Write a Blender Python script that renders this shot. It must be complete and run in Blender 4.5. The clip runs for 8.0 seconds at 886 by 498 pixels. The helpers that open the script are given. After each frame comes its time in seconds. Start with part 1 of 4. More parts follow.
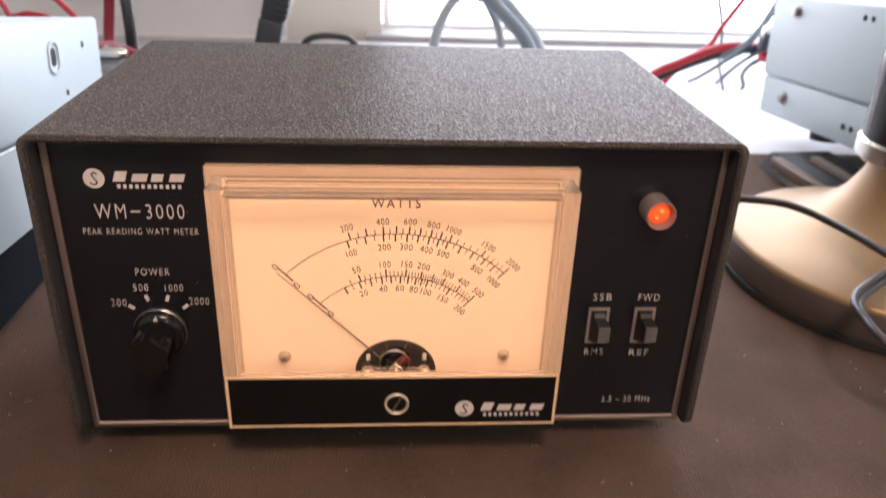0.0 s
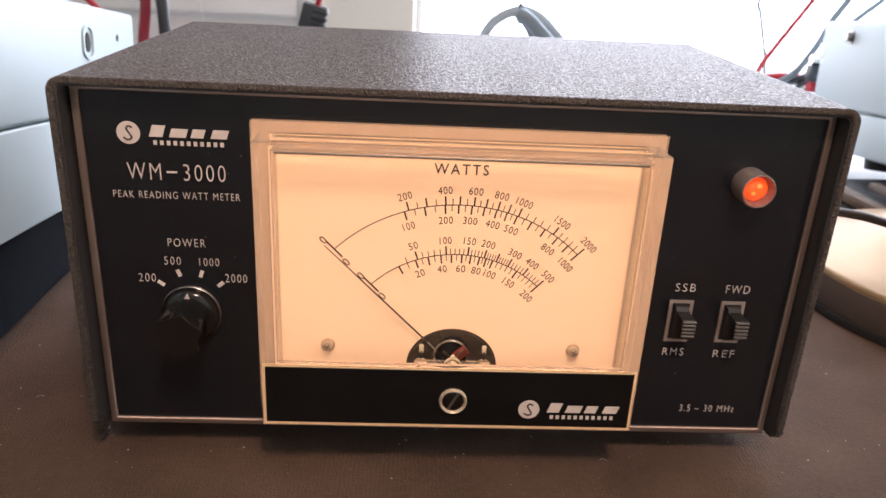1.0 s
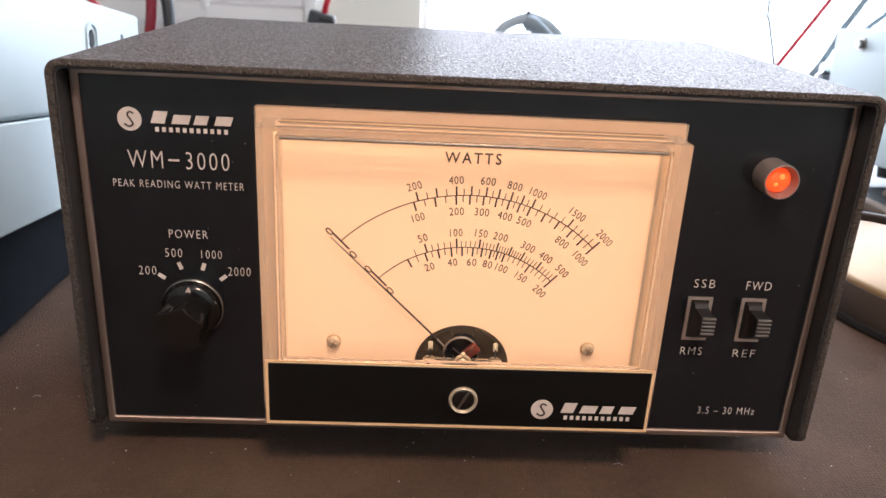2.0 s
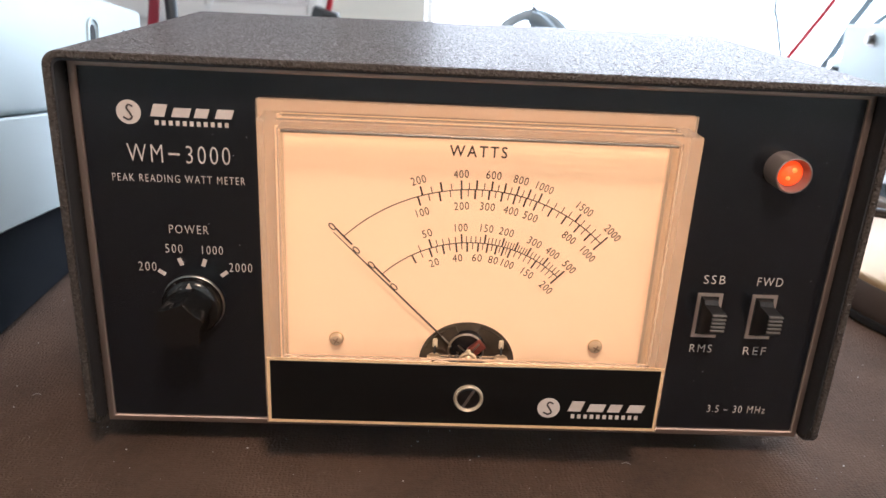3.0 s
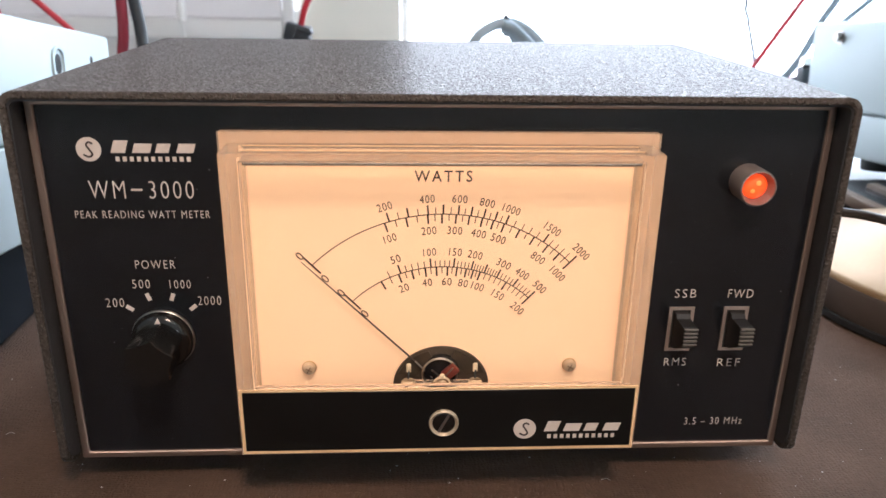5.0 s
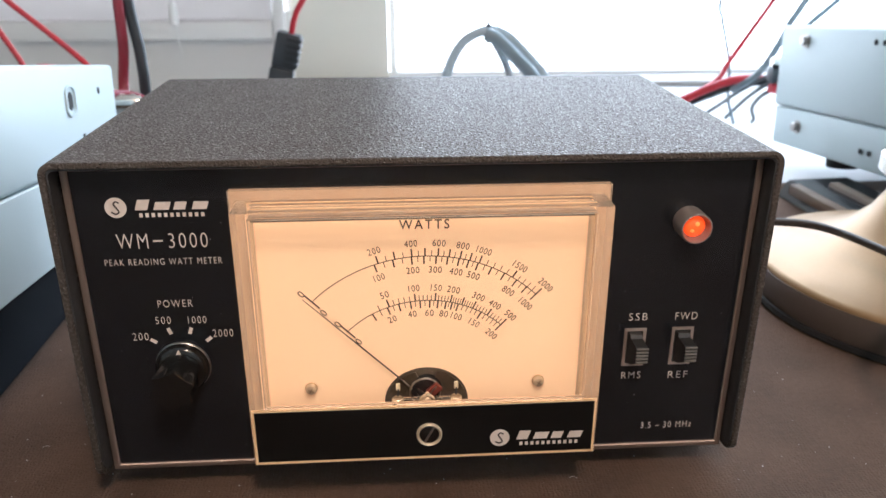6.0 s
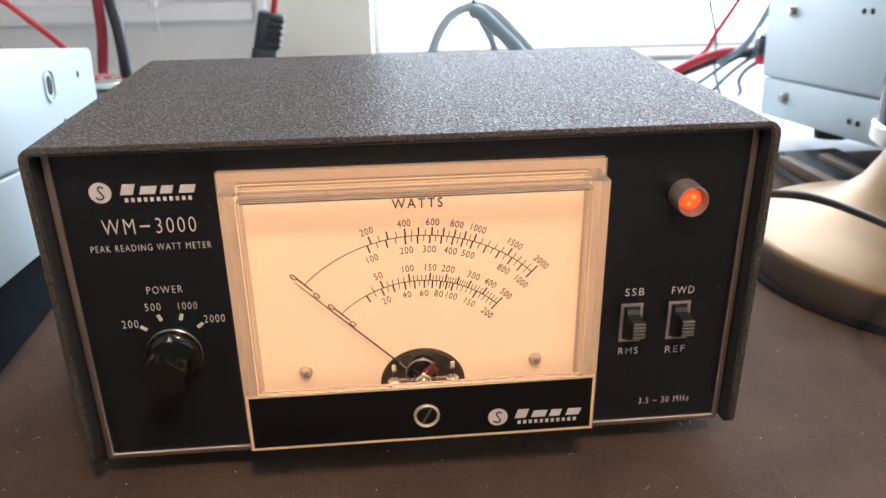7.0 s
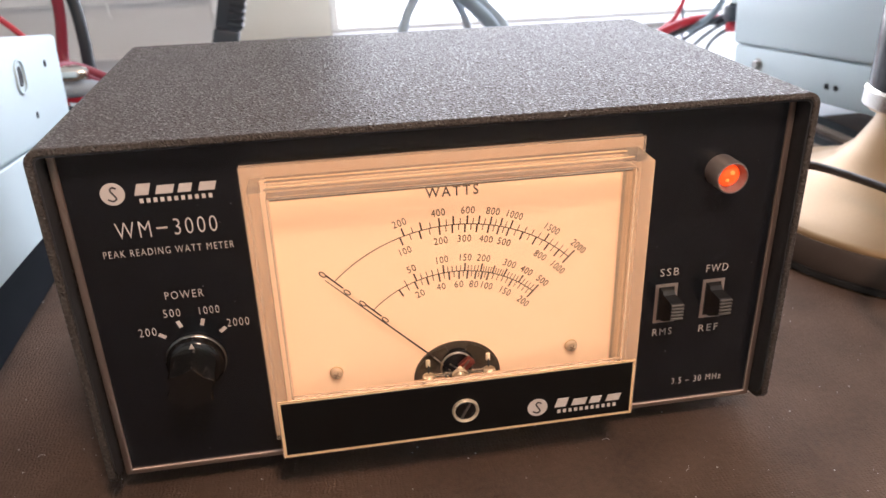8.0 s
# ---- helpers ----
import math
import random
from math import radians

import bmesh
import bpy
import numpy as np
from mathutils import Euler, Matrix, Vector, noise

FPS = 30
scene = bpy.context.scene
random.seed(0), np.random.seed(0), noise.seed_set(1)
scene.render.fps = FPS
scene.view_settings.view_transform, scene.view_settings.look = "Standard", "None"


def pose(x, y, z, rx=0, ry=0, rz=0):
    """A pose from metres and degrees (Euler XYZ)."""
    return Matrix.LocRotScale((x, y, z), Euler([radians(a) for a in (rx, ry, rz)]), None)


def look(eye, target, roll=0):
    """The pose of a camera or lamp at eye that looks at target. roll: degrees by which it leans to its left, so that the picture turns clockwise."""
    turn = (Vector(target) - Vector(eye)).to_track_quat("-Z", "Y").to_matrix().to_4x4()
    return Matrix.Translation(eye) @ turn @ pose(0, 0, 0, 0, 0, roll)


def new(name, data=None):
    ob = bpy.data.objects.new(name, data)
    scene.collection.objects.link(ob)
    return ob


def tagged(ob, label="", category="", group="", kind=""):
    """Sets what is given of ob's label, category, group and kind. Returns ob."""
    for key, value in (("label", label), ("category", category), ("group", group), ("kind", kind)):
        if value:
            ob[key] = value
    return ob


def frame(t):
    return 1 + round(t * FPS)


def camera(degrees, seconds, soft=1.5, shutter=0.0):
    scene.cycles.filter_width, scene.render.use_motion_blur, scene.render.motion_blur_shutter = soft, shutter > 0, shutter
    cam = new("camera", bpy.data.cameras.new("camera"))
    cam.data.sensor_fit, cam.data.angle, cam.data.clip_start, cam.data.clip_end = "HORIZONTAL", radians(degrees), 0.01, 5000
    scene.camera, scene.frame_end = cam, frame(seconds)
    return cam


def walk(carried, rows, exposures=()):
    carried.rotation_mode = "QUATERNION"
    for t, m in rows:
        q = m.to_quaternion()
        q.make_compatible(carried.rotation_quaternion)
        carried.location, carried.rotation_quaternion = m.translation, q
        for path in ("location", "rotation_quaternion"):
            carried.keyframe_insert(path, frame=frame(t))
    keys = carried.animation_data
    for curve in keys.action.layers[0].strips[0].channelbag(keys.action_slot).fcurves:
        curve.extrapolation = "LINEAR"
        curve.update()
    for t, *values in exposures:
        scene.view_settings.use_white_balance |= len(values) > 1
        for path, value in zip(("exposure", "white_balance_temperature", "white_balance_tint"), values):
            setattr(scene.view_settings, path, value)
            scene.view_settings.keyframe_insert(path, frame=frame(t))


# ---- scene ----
cam = camera(59.3, 8.0, shutter=0.5)
# a small camera held close: sharp at the dial, soft beyond it
cam.data.dof.use_dof, cam.data.dof.focus_distance, cam.data.dof.aperture_fstop = True, 0.255, 20.0
PATH = [
    (0, (-0.003, -0.251, 0.21), (0.144, 1.542, -0.664), 2.2),
    (0.2, (-0.008, -0.247, 0.205), (0.156, 1.574, -0.607), 2.7),
    (0.5, (-0.015, -0.248, 0.191), (0.088, 1.585, -0.603), 2.5),
    (1, (-0.017, -0.234, 0.173), (0.089, 1.619, -0.572), 3.0),
    (1.5, (-0.018, -0.229, 0.165), (0.08, 1.637, -0.547), 3.1),
    (1.7, (-0.018, -0.229, 0.164), (0.077, 1.639, -0.544), 3.1),
    (2.8, (-0.019, -0.226, 0.16), (0.069, 1.645, -0.541), 2.9),
    (3, (-0.018, -0.225, 0.16), (0.064, 1.644, -0.547), 2.9),
    (3.5, (-0.019, -0.223, 0.158), (0.068, 1.647, -0.546), 2.6),
    (4, (-0.016, -0.222, 0.157), (0.069, 1.651, -0.54), 2.2),
    (4.5, (-0.014, -0.221, 0.161), (0.083, 1.652, -0.535), 1.7),
    (4.7, (-0.013, -0.219, 0.162), (0.09, 1.655, -0.529), 1.4),
    (5.8, (-0.011, -0.245, 0.191), (0.117, 1.609, -0.548), 0.3),
    (6, (-0.01, -0.248, 0.197), (0.118, 1.6, -0.554), 0.1),
    (6.5, (-0.011, -0.245, 0.195), (0.13, 1.591, -0.585), -0.3),
    (7, (-0.012, -0.244, 0.195), (0.147, 1.581, -0.603), -0.8),
    (7.5, (-0.022, -0.238, 0.192), (0.177, 1.57, -0.64), -1.5),
    (8, (-0.038, -0.228, 0.195), (0.243, 1.557, -0.664), -1.7),
]
walk(cam, [(t, look(eye, target, roll)) for t, eye, target, roll in PATH],
     exposures=[(0.0, 0.00, 6300, 25), (1.0, 0.05, 6180, 23), (3.0, 0.15, 5790, 16), (4.5, 0.15, 5790, 16), (6.0, 0.05, 5720, 13), (6.5, 0.08, 5720, 13), (7.5, 0.10, 6000, 18), (8.0, 0.12, 6150, 21)])

# ---- world and light ----
world = bpy.data.worlds.new("world")
scene.world = world
world.use_nodes = True
wn = world.node_tree.nodes
sky = wn.new("ShaderNodeTexSky")
sky.sky_type, sky.sun_disc = "NISHITA", False
sky.sun_elevation, sky.sun_rotation = radians(40), radians(30)
world.node_tree.links.new(sky.outputs[0], wn["Background"].inputs[0])
wn["Background"].inputs[1].default_value = 0.12


def area_lamp(name, m, width, height, watts, colour):
    data = bpy.data.lights.new(name, "AREA")
    data.shape, data.size, data.size_y = "RECTANGLE", width, height
    data.energy, data.color = watts, colour
    ob = new(name, data)
    ob.matrix_world = m
    return ob


# daylight in the window's opening, and the bulb in the desk lamp's shade
area_lamp("window_daylight", look((0.87, 0.900, 0.735), (0.87, 0.0, 0.60)), 1.74, 1.42, 28, (0.76, 0.91, 1.0))
area_lamp("desk_lamp_bulb", look((0.04, -0.36, 0.56), (0.03, 0.0, 0.03)), 0.09, 0.09, 2.5, (1.0, 0.72, 0.49))


# ---- materials ----
def material(name, colour, rough=0.5, metal=0.0, second=None, big=6.0, fine=300.0, amount=0.5, bump=0.0, depth=0.0004,
             rough_var=0.0, coat=0.0, spread=0.0, spec=0.5):
    """A surface with blotches at a large scale, grain at a small one, and fine relief."""
    m = bpy.data.materials.new(name)
    m.use_nodes = True
    nt = m.node_tree
    b = nt.nodes["Principled BSDF"]
    b.inputs["Roughness"].default_value, b.inputs["Metallic"].default_value = rough, metal
    b.inputs["Coat Weight"].default_value = coat
    b.inputs["Specular IOR Level"].default_value = spec
    tc = nt.nodes.new("ShaderNodeTexCoord")
    n1 = nt.nodes.new("ShaderNodeTexNoise")
    n2 = nt.nodes.new("ShaderNodeTexNoise")
    n1.inputs["Scale"].default_value, n2.inputs["Scale"].default_value = big, fine
    n1.inputs["Detail"].default_value, n2.inputs["Detail"].default_value = 4, 3
    mix = nt.nodes.new("ShaderNodeMix")
    mix.data_type = "RGBA"
    second = second or tuple(c * 0.75 for c in colour)
    mix.inputs[6].default_value, mix.inputs[7].default_value = (*colour, 1), (*second, 1)
    add = nt.nodes.new("ShaderNodeMath")
    add.operation = "MULTIPLY_ADD"
    add.inputs[1].default_value, add.inputs[2].default_value = amount, 0.0
    both = nt.nodes.new("ShaderNodeMath")
    both.operation = "ADD"
    half = nt.nodes.new("ShaderNodeMath")
    half.operation = "MULTIPLY"
    half.inputs[1].default_value = 0.4
    for n in (n1, n2):
        nt.links.new(tc.outputs["Object"], n.inputs["Vector"])
    nt.links.new(n2.outputs[0], half.inputs[0])
    nt.links.new(n1.outputs[0], both.inputs[0])
    nt.links.new(half.outputs[0], both.inputs[1])
    nt.links.new(both.outputs[0], add.inputs[0])
    nt.links.new(add.outputs[0], mix.inputs[0])
    nt.links.new(mix.outputs[2], b.inputs["Base Color"])
    if rough_var:
        rv = nt.nodes.new("ShaderNodeMath")
        rv.operation = "MULTIPLY_ADD"
        rv.inputs[1].default_value, rv.inputs[2].default_value = rough_var, rough - rough_var / 2
        nt.links.new(n1.outputs[0], rv.inputs[0])
        nt.links.new(rv.outputs[0], b.inputs["Roughness"])
    if bump:
        bp = nt.nodes.new("ShaderNodeBump")
        bp.inputs["Strength"].default_value, bp.inputs["Distance"].default_value = bump, depth
        nt.links.new(n2.outputs[0], bp.inputs["Height"])
        nt.links.new(bp.outputs[0], b.inputs["Normal"])
    return m


def shader(m):
    return m.node_tree.nodes["Principled BSDF"]


def wrinkle_paint():
    """Semi-gloss wrinkle finish: fine rounded worms that glint, over a faint mottle."""
    m = material("wrinkle_paint", (0.090, 0.078, 0.069), 0.32, 0, (0.072, 0.061, 0.053), 16, 700, 0.6, spec=0.02)
    nt = m.node_tree
    tc = nt.nodes.new("ShaderNodeTexCoord")
    worm = nt.nodes.new("ShaderNodeTexNoise")
    worm.noise_type = "RIDGED_MULTIFRACTAL"
    worm.inputs["Scale"].default_value, worm.inputs["Detail"].default_value = 950, 1.0
    worm.inputs["Distortion"].default_value = 0.4
    crest = nt.nodes.new("ShaderNodeTexNoise")
    crest.inputs["Scale"].default_value, crest.inputs["Detail"].default_value = 1050, 1.0
    gloss = nt.nodes.new("ShaderNodeMapRange")
    for k, v in (("From Min", 0.56), ("From Max", 0.72), ("To Min", 0.006), ("To Max", 0.18)):
        gloss.inputs[k].default_value = v
    nt.links.new(tc.outputs["Object"], crest.inputs["Vector"])
    nt.links.new(crest.outputs[0], gloss.inputs["Value"])
    # wrinkle glints and hollow shade painted in as paler and darker tone
    tone = nt.nodes.new("ShaderNodeMapRange")
    for k, v in (("From Min", 0.36), ("From Max", 0.68), ("To Min", 0.82), ("To Max", 1.20)):
        tone.inputs[k].default_value = v
    paint = shader(m).inputs["Base Color"].links[0].from_socket
    shade = nt.nodes.new("ShaderNodeVectorMath")
    shade.operation = "SCALE"
    nt.links.new(crest.outputs[0], tone.inputs["Value"])
    nt.links.new(paint, shade.inputs[0])
    nt.links.new(tone.outputs[0], shade.inputs["Scale"])
    nt.links.new(shade.outputs[0], shader(m).inputs["Base Color"])
    nt.links.new(gloss.outputs[0], shader(m).inputs["Specular IOR Level"])
    bp = nt.nodes.new("ShaderNodeBump")
    bp.inputs["Strength"].default_value, bp.inputs["Distance"].default_value = 0.95, 0.0011
    nt.links.new(tc.outputs["Object"], worm.inputs["Vector"])
    nt.links.new(worm.outputs[0], bp.inputs["Height"])
    nt.links.new(bp.outputs[0], shader(m).inputs["Normal"])
    return m


WRINKLE = wrinkle_paint()
INSIDE = material("case_inside", (0.040, 0.039, 0.041), 0.6, 0, None, 9, 600, 0.5, 0.4)
PANEL = material("black_panel", (0.0088, 0.0100, 0.0128), 0.24, 0, (0.0108, 0.0122, 0.0152), 14, 900, 0.5, 0.05, 0.0001, rough_var=0.08, spec=0.55)
BAND = material("black_band", (0.006, 0.006, 0.006), 0.30, 0, None, 20, 800, 0.3, 0.03, 0.0001, spec=0.3)
ALU = material("brushed_aluminium", (0.52, 0.43, 0.38), 0.50, 0.7, (0.42, 0.34, 0.30), 30, 900, 0.6, 0.1, 0.0001, rough_var=0.2)
TRIM = material("dull_aluminium", (0.42, 0.325, 0.275), 0.48, 0.85, (0.34, 0.26, 0.22), 30, 900, 0.6, 0.1, 0.0001, rough_var=0.2)
PRINT = material("pale_print", (0.74, 0.64, 0.57), 0.55, 0, (0.60, 0.52, 0.47), 60, 1500, 0.4)
INK = material("black_ink", (0.060, 0.045, 0.040), 0.6, 0, None, 40, 900, 0.3)
KNOB = material("black_bakelite", (0.007, 0.0065, 0.0065), 0.16, 0, (0.010, 0.009, 0.0085), 80, 900, 0.5, 0.06, 0.0001, rough_var=0.12, spec=0.62)
SWITCH = material("black_nylon", (0.014, 0.014, 0.014), 0.40, 0, None, 90, 900, 0.5, 0.1, 0.0001)
RIB = material("grey_ribs", (0.17, 0.155, 0.14), 0.45, 0, (0.09, 0.08, 0.075), 500, 2500, 0.6)
CHROME = material("nickel_plate", (0.80, 0.76, 0.70), 0.18, 1.0, (0.62, 0.58, 0.53), 60, 900, 0.5, 0.05, 0.0001)
STEEL = material("dull_steel", (0.42, 0.40, 0.38), 0.35, 1.0, None, 60, 900, 0.5, 0.1, 0.0001)
BRASS = material("brass", (0.62, 0.46, 0.24), 0.30, 1.0, None, 60, 900, 0.5)
COPPER = material("enamelled_copper", (0.28, 0.075, 0.055), 0.35, 0.5, None, 60, 2500, 0.6, 0.3)
RUBBER = material("black_rubber", (0.015, 0.015, 0.015), 0.65, 0, None, 40, 700, 0.5, 0.2)
GREY_PAINT = material("pale_grey_paint", (0.51, 0.60, 0.615), 0.48, 0, (0.465, 0.55, 0.565), 7, 900, 0.5, 0.08, 0.0001)
DARK_STEEL = material("dark_base_plate", (0.009, 0.011, 0.014), 0.85, 0, None, 8, 500, 0.5, spec=0.08)
HOLE = material("hole_dark", (0.012, 0.012, 0.012), 0.8)
RED_PVC = material("red_insulation", (0.52, 0.020, 0.035), 0.38, 0, (0.38, 0.015, 0.025), 40, 700, 0.5)
BLACK_PVC = material("black_insulation", (0.024, 0.030, 0.036), 0.42, 0, None, 40, 700, 0.5)
DEEP_SLATE = material("deep_slate_insulation", (0.24, 0.31, 0.36), 0.36, 0, (0.19, 0.25, 0.295), 40, 700, 0.5)
SLATE_PVC = material("slate_insulation", (0.48, 0.58, 0.66), 0.40, 0, (0.40, 0.49, 0.56), 40, 700, 0.5)
PLUG_PVC = material("slate_black_plastic", (0.036, 0.046, 0.056), 0.45, 0, None, 40, 700, 0.5)
DARK_RED = material("dark_red_insulation", (0.26, 0.018, 0.035), 0.4, 0, (0.19, 0.015, 0.028), 40, 700, 0.5)
GREY_PVC = material("grey_insulation", (0.38, 0.42, 0.45), 0.45, 0, None, 40, 700, 0.4)
BROWN_CORD = material("brown_cord", (0.045, 0.036, 0.032), 0.40, 0, None, 40, 700, 0.4)
WHITE_PAINT = material("white_paint", (0.86, 0.85, 0.83), 0.45, 0, (0.80, 0.79, 0.77), 3, 200, 0.5, 0.05)
CREAM_WALL = material("cream_plaster", (0.82, 0.79, 0.70), 0.8, 0, (0.78, 0.75, 0.66), 3, 160, 0.5, 0.15)
BLIND = material("blind_slat", (0.80, 0.77, 0.755), 0.55, 0, (0.74, 0.71, 0.695), 3, 200, 0.4)
LAMINATE = material("white_laminate", (0.50, 0.495, 0.49), 0.6, 0, (0.45, 0.445, 0.44), 4, 300, 0.4, 0.03)
SHADED_SILL = material("shaded_sill", (0.46, 0.45, 0.44), 0.55, 0, (0.40, 0.39, 0.385), 6, 300, 0.5, 0.05)
CARPET = material("carpet", (0.16, 0.14, 0.12), 0.9, 0, None, 2, 150, 0.5, 0.5)
CEILING_WHITE = material("ceiling_paint", (0.78, 0.76, 0.72), 0.8, 0, None, 2, 90, 0.2)
BASE_METAL = material("champagne_metal", (0.37, 0.24, 0.122), 0.46, 0.45, (0.25, 0.15, 0.068), 14, 500, 0.6, 0.05, 0.0002, rough_var=0.25)
RIM = material("shaded_rim", (0.115, 0.090, 0.075), 0.5, 0.2, (0.085, 0.066, 0.054), 30, 600, 0.6, 0.1)
LACQUER = material("dark_lacquer", (0.018, 0.017, 0.018), 0.18, 0, None, 12, 400, 0.4)
CANE = material("brown_wood", (0.15, 0.098, 0.06), 0.6, 0, (0.09, 0.058, 0.036), 30, 700, 0.6)
DUST = material("dust", (0.62, 0.58, 0.54), 0.9, 0, None, 200, 900, 0.4)
NICKEL = material("dull_nickel", (0.72, 0.59, 0.43), 0.34, 0.3, (0.46, 0.36, 0.25), 200, 2000, 0.7)
POLE = material("pole_iron", (0.13, 0.105, 0.075), 0.28, 0.5, (0.05, 0.042, 0.034), 260, 900, 0.8)
PLATE = material("meter_iron", (0.045, 0.040, 0.036), 0.30, 0.4, (0.20, 0.16, 0.12), 160, 900, 0.7)
BEZEL = material("grey_bezel", (0.36, 0.31, 0.285), 0.42, 0.6, (0.28, 0.24, 0.22), 60, 900, 0.5)
# gold that paints the glow and highlights of the acrylic's edges
EDGE = material("painted_edge_glow", (0.90, 0.61, 0.34), 0.35, 0, (0.80, 0.52, 0.28), 60, 900, 0.5)
BROWN_LINE = material("brown_line", (0.27, 0.18, 0.125), 0.5, 0, None, 60, 900, 0.5)
CERAMIC = material("cream_post", (0.80, 0.70, 0.52), 0.4, 0, None, 200, 900, 0.4)

# the dial: a pale card lit from within the meter
DIAL = material("lit_dial", (0.82, 0.645, 0.43), 0.7, 0, (0.78, 0.60, 0.40), 18, 500, 0.4)
shader(DIAL).inputs["Emission Color"].default_value = (1.0, 0.487, 0.242, 1)
shader(DIAL).inputs["Emission Strength"].default_value = 0.335

# peach frame added behind the clear flange; its emission stands in for lamp glow
HOUSING = material("self_lit_frame", (0.48, 0.35, 0.255), 0.6, 0, (0.46, 0.335, 0.245), 12, 200, 0.4)
shader(HOUSING).inputs["Emission Color"].default_value = (1.0, 0.57, 0.29, 1)
shader(HOUSING).inputs["Emission Strength"].default_value = 0.12
ACRYLIC = material("clear_acrylic", (0.94, 0.85, 0.73), 0.05, 0, (0.93, 0.835, 0.715), 10, 60, 0.4)
shader(ACRYLIC).inputs["Transmission Weight"].default_value = 0.86
shader(ACRYLIC).inputs["IOR"].default_value = 1.35
CLEAR = material("clear_window", (1.0, 0.97, 0.93), 0.02, 0, (0.99, 0.96, 0.92), 40, 600, 0.5)
shader(CLEAR).inputs["Transmission Weight"].default_value = 1.0
shader(CLEAR).inputs["IOR"].default_value = 1.20
LENS = material("orange_lens", (0.90, 0.15, 0.025), 0.15, 0, (0.85, 0.11, 0.02), 300, 900, 0.5)
shader(LENS).inputs["Emission Color"].default_value = (1.0, 0.075, 0.010, 1)
shader(LENS).inputs["Emission Strength"].default_value = 0.8
GLOW = material("neon_glow", (1.0, 0.4, 0.1), 0.3)
shader(GLOW).inputs["Emission Color"].default_value = (1.0, 0.16, 0.02, 1)
shader(GLOW).inputs["Emission Strength"].default_value = 0.95
OUTSIDE = material("outside_sky", (0.9, 0.92, 0.95), 1.0)
shader(OUTSIDE).inputs["Emission Color"].default_value = (0.93, 0.97, 1.0, 1)
shader(OUTSIDE).inputs["Emission Strength"].default_value = 4.0

# daylight glows through the thin slats
trans = BLIND.node_tree.nodes.new("ShaderNodeBsdfTranslucent")
trans.inputs[0].default_value = (0.76, 0.74, 0.73, 1)
half_mix = BLIND.node_tree.nodes.new("ShaderNodeMixShader")
half_mix.inputs[0].default_value = 0.5
BLIND.node_tree.links.new(shader(BLIND).outputs[0], half_mix.inputs[1])
BLIND.node_tree.links.new(trans.outputs[0], half_mix.inputs[2])
BLIND.node_tree.links.new(half_mix.outputs[0], BLIND.node_tree.nodes["Material Output"].inputs[0])


def cloth_material():
    m = material("woven_cloth", (0.190, 0.122, 0.086), 0.85, 0, (0.044, 0.030, 0.023), 22, 420, 0.78, spec=0.12)
    nt = m.node_tree
    tc = nt.nodes.new("ShaderNodeTexCoord")
    waves = []
    for axis in ("X", "Y"):
        w = nt.nodes.new("ShaderNodeTexWave")
        w.bands_direction = axis
        w.inputs["Scale"].default_value = 210 if axis == "X" else 300
        w.inputs["Distortion"].default_value, w.inputs["Detail"].default_value = 7.0, 2
        w.inputs["Detail Scale"].default_value = 2
        nt.links.new(tc.outputs["Object"], w.inputs["Vector"])
        waves.append(w)
    add = nt.nodes.new("ShaderNodeMath")
    add.operation = "ADD"
    nt.links.new(waves[0].outputs["Fac"], add.inputs[0])
    nt.links.new(waves[1].outputs["Fac"], add.inputs[1])
    bp = nt.nodes.new("ShaderNodeBump")
    bp.inputs["Strength"].default_value, bp.inputs["Distance"].default_value = 0.6, 0.0004
    nt.links.new(add.outputs[0], bp.inputs["Height"])
    nt.links.new(bp.outputs[0], shader(m).inputs["Normal"])
    return m


CLOTH = cloth_material()


# ---- mesh helpers ----
def thing(name, m=None):
    ob = new(name)
    ob.empty_display_size = 0.02
    ob.matrix_world = m or Matrix.Identity(4)
    return ob


def finish(bm, name, mat, angle=35):
    bmesh.ops.recalc_face_normals(bm, faces=bm.faces)
    me = bpy.data.meshes.new(name)
    bm.to_mesh(me)
    bm.free()
    me.materials.append(mat)
    me.shade_smooth()
    me.set_sharp_from_angle(angle=radians(angle))
    return me


def part(name, bm, mat, parent=None, label="", angle=35):
    ob = new(name, finish(bm, name, mat, angle))
    if parent is not None:
        ob.parent = parent
    return tagged(ob, label)


def box(bm, x0, x1, y0, y1, z0, z1, bevel=0.0, segs=2):
    made = bmesh.ops.create_cube(bm, size=1.0)["verts"]
    for v in made:
        v.co = Vector((x0 + (v.co.x + 0.5) * (x1 - x0), y0 + (v.co.y + 0.5) * (y1 - y0), z0 + (v.co.z + 0.5) * (z1 - z0)))
    if bevel:
        edges = list({e for v in made for e in v.link_edges})
        bmesh.ops.bevel(bm, geom=edges, offset=bevel, segments=segs, affect="EDGES", profile=0.5)
    return bm


def boxed(*a, **k):
    return box(bmesh.new(), *a, **k)


def loft(bm, rings, caps=True, closed=True):
    """Skin rings of points, each with the same count."""
    rows = [[bm.verts.new(p) for p in ring] for ring in rings]
    n = len(rows[0])
    for a, b in zip(rows, rows[1:]):
        for i in range(n if closed else n - 1):
            j = (i + 1) % n
            bm.faces.new((a[i], a[j], b[j], b[i]))
    if caps:
        bm.faces.new(rows[0])
        bm.faces.new(rows[-1])
    return bm


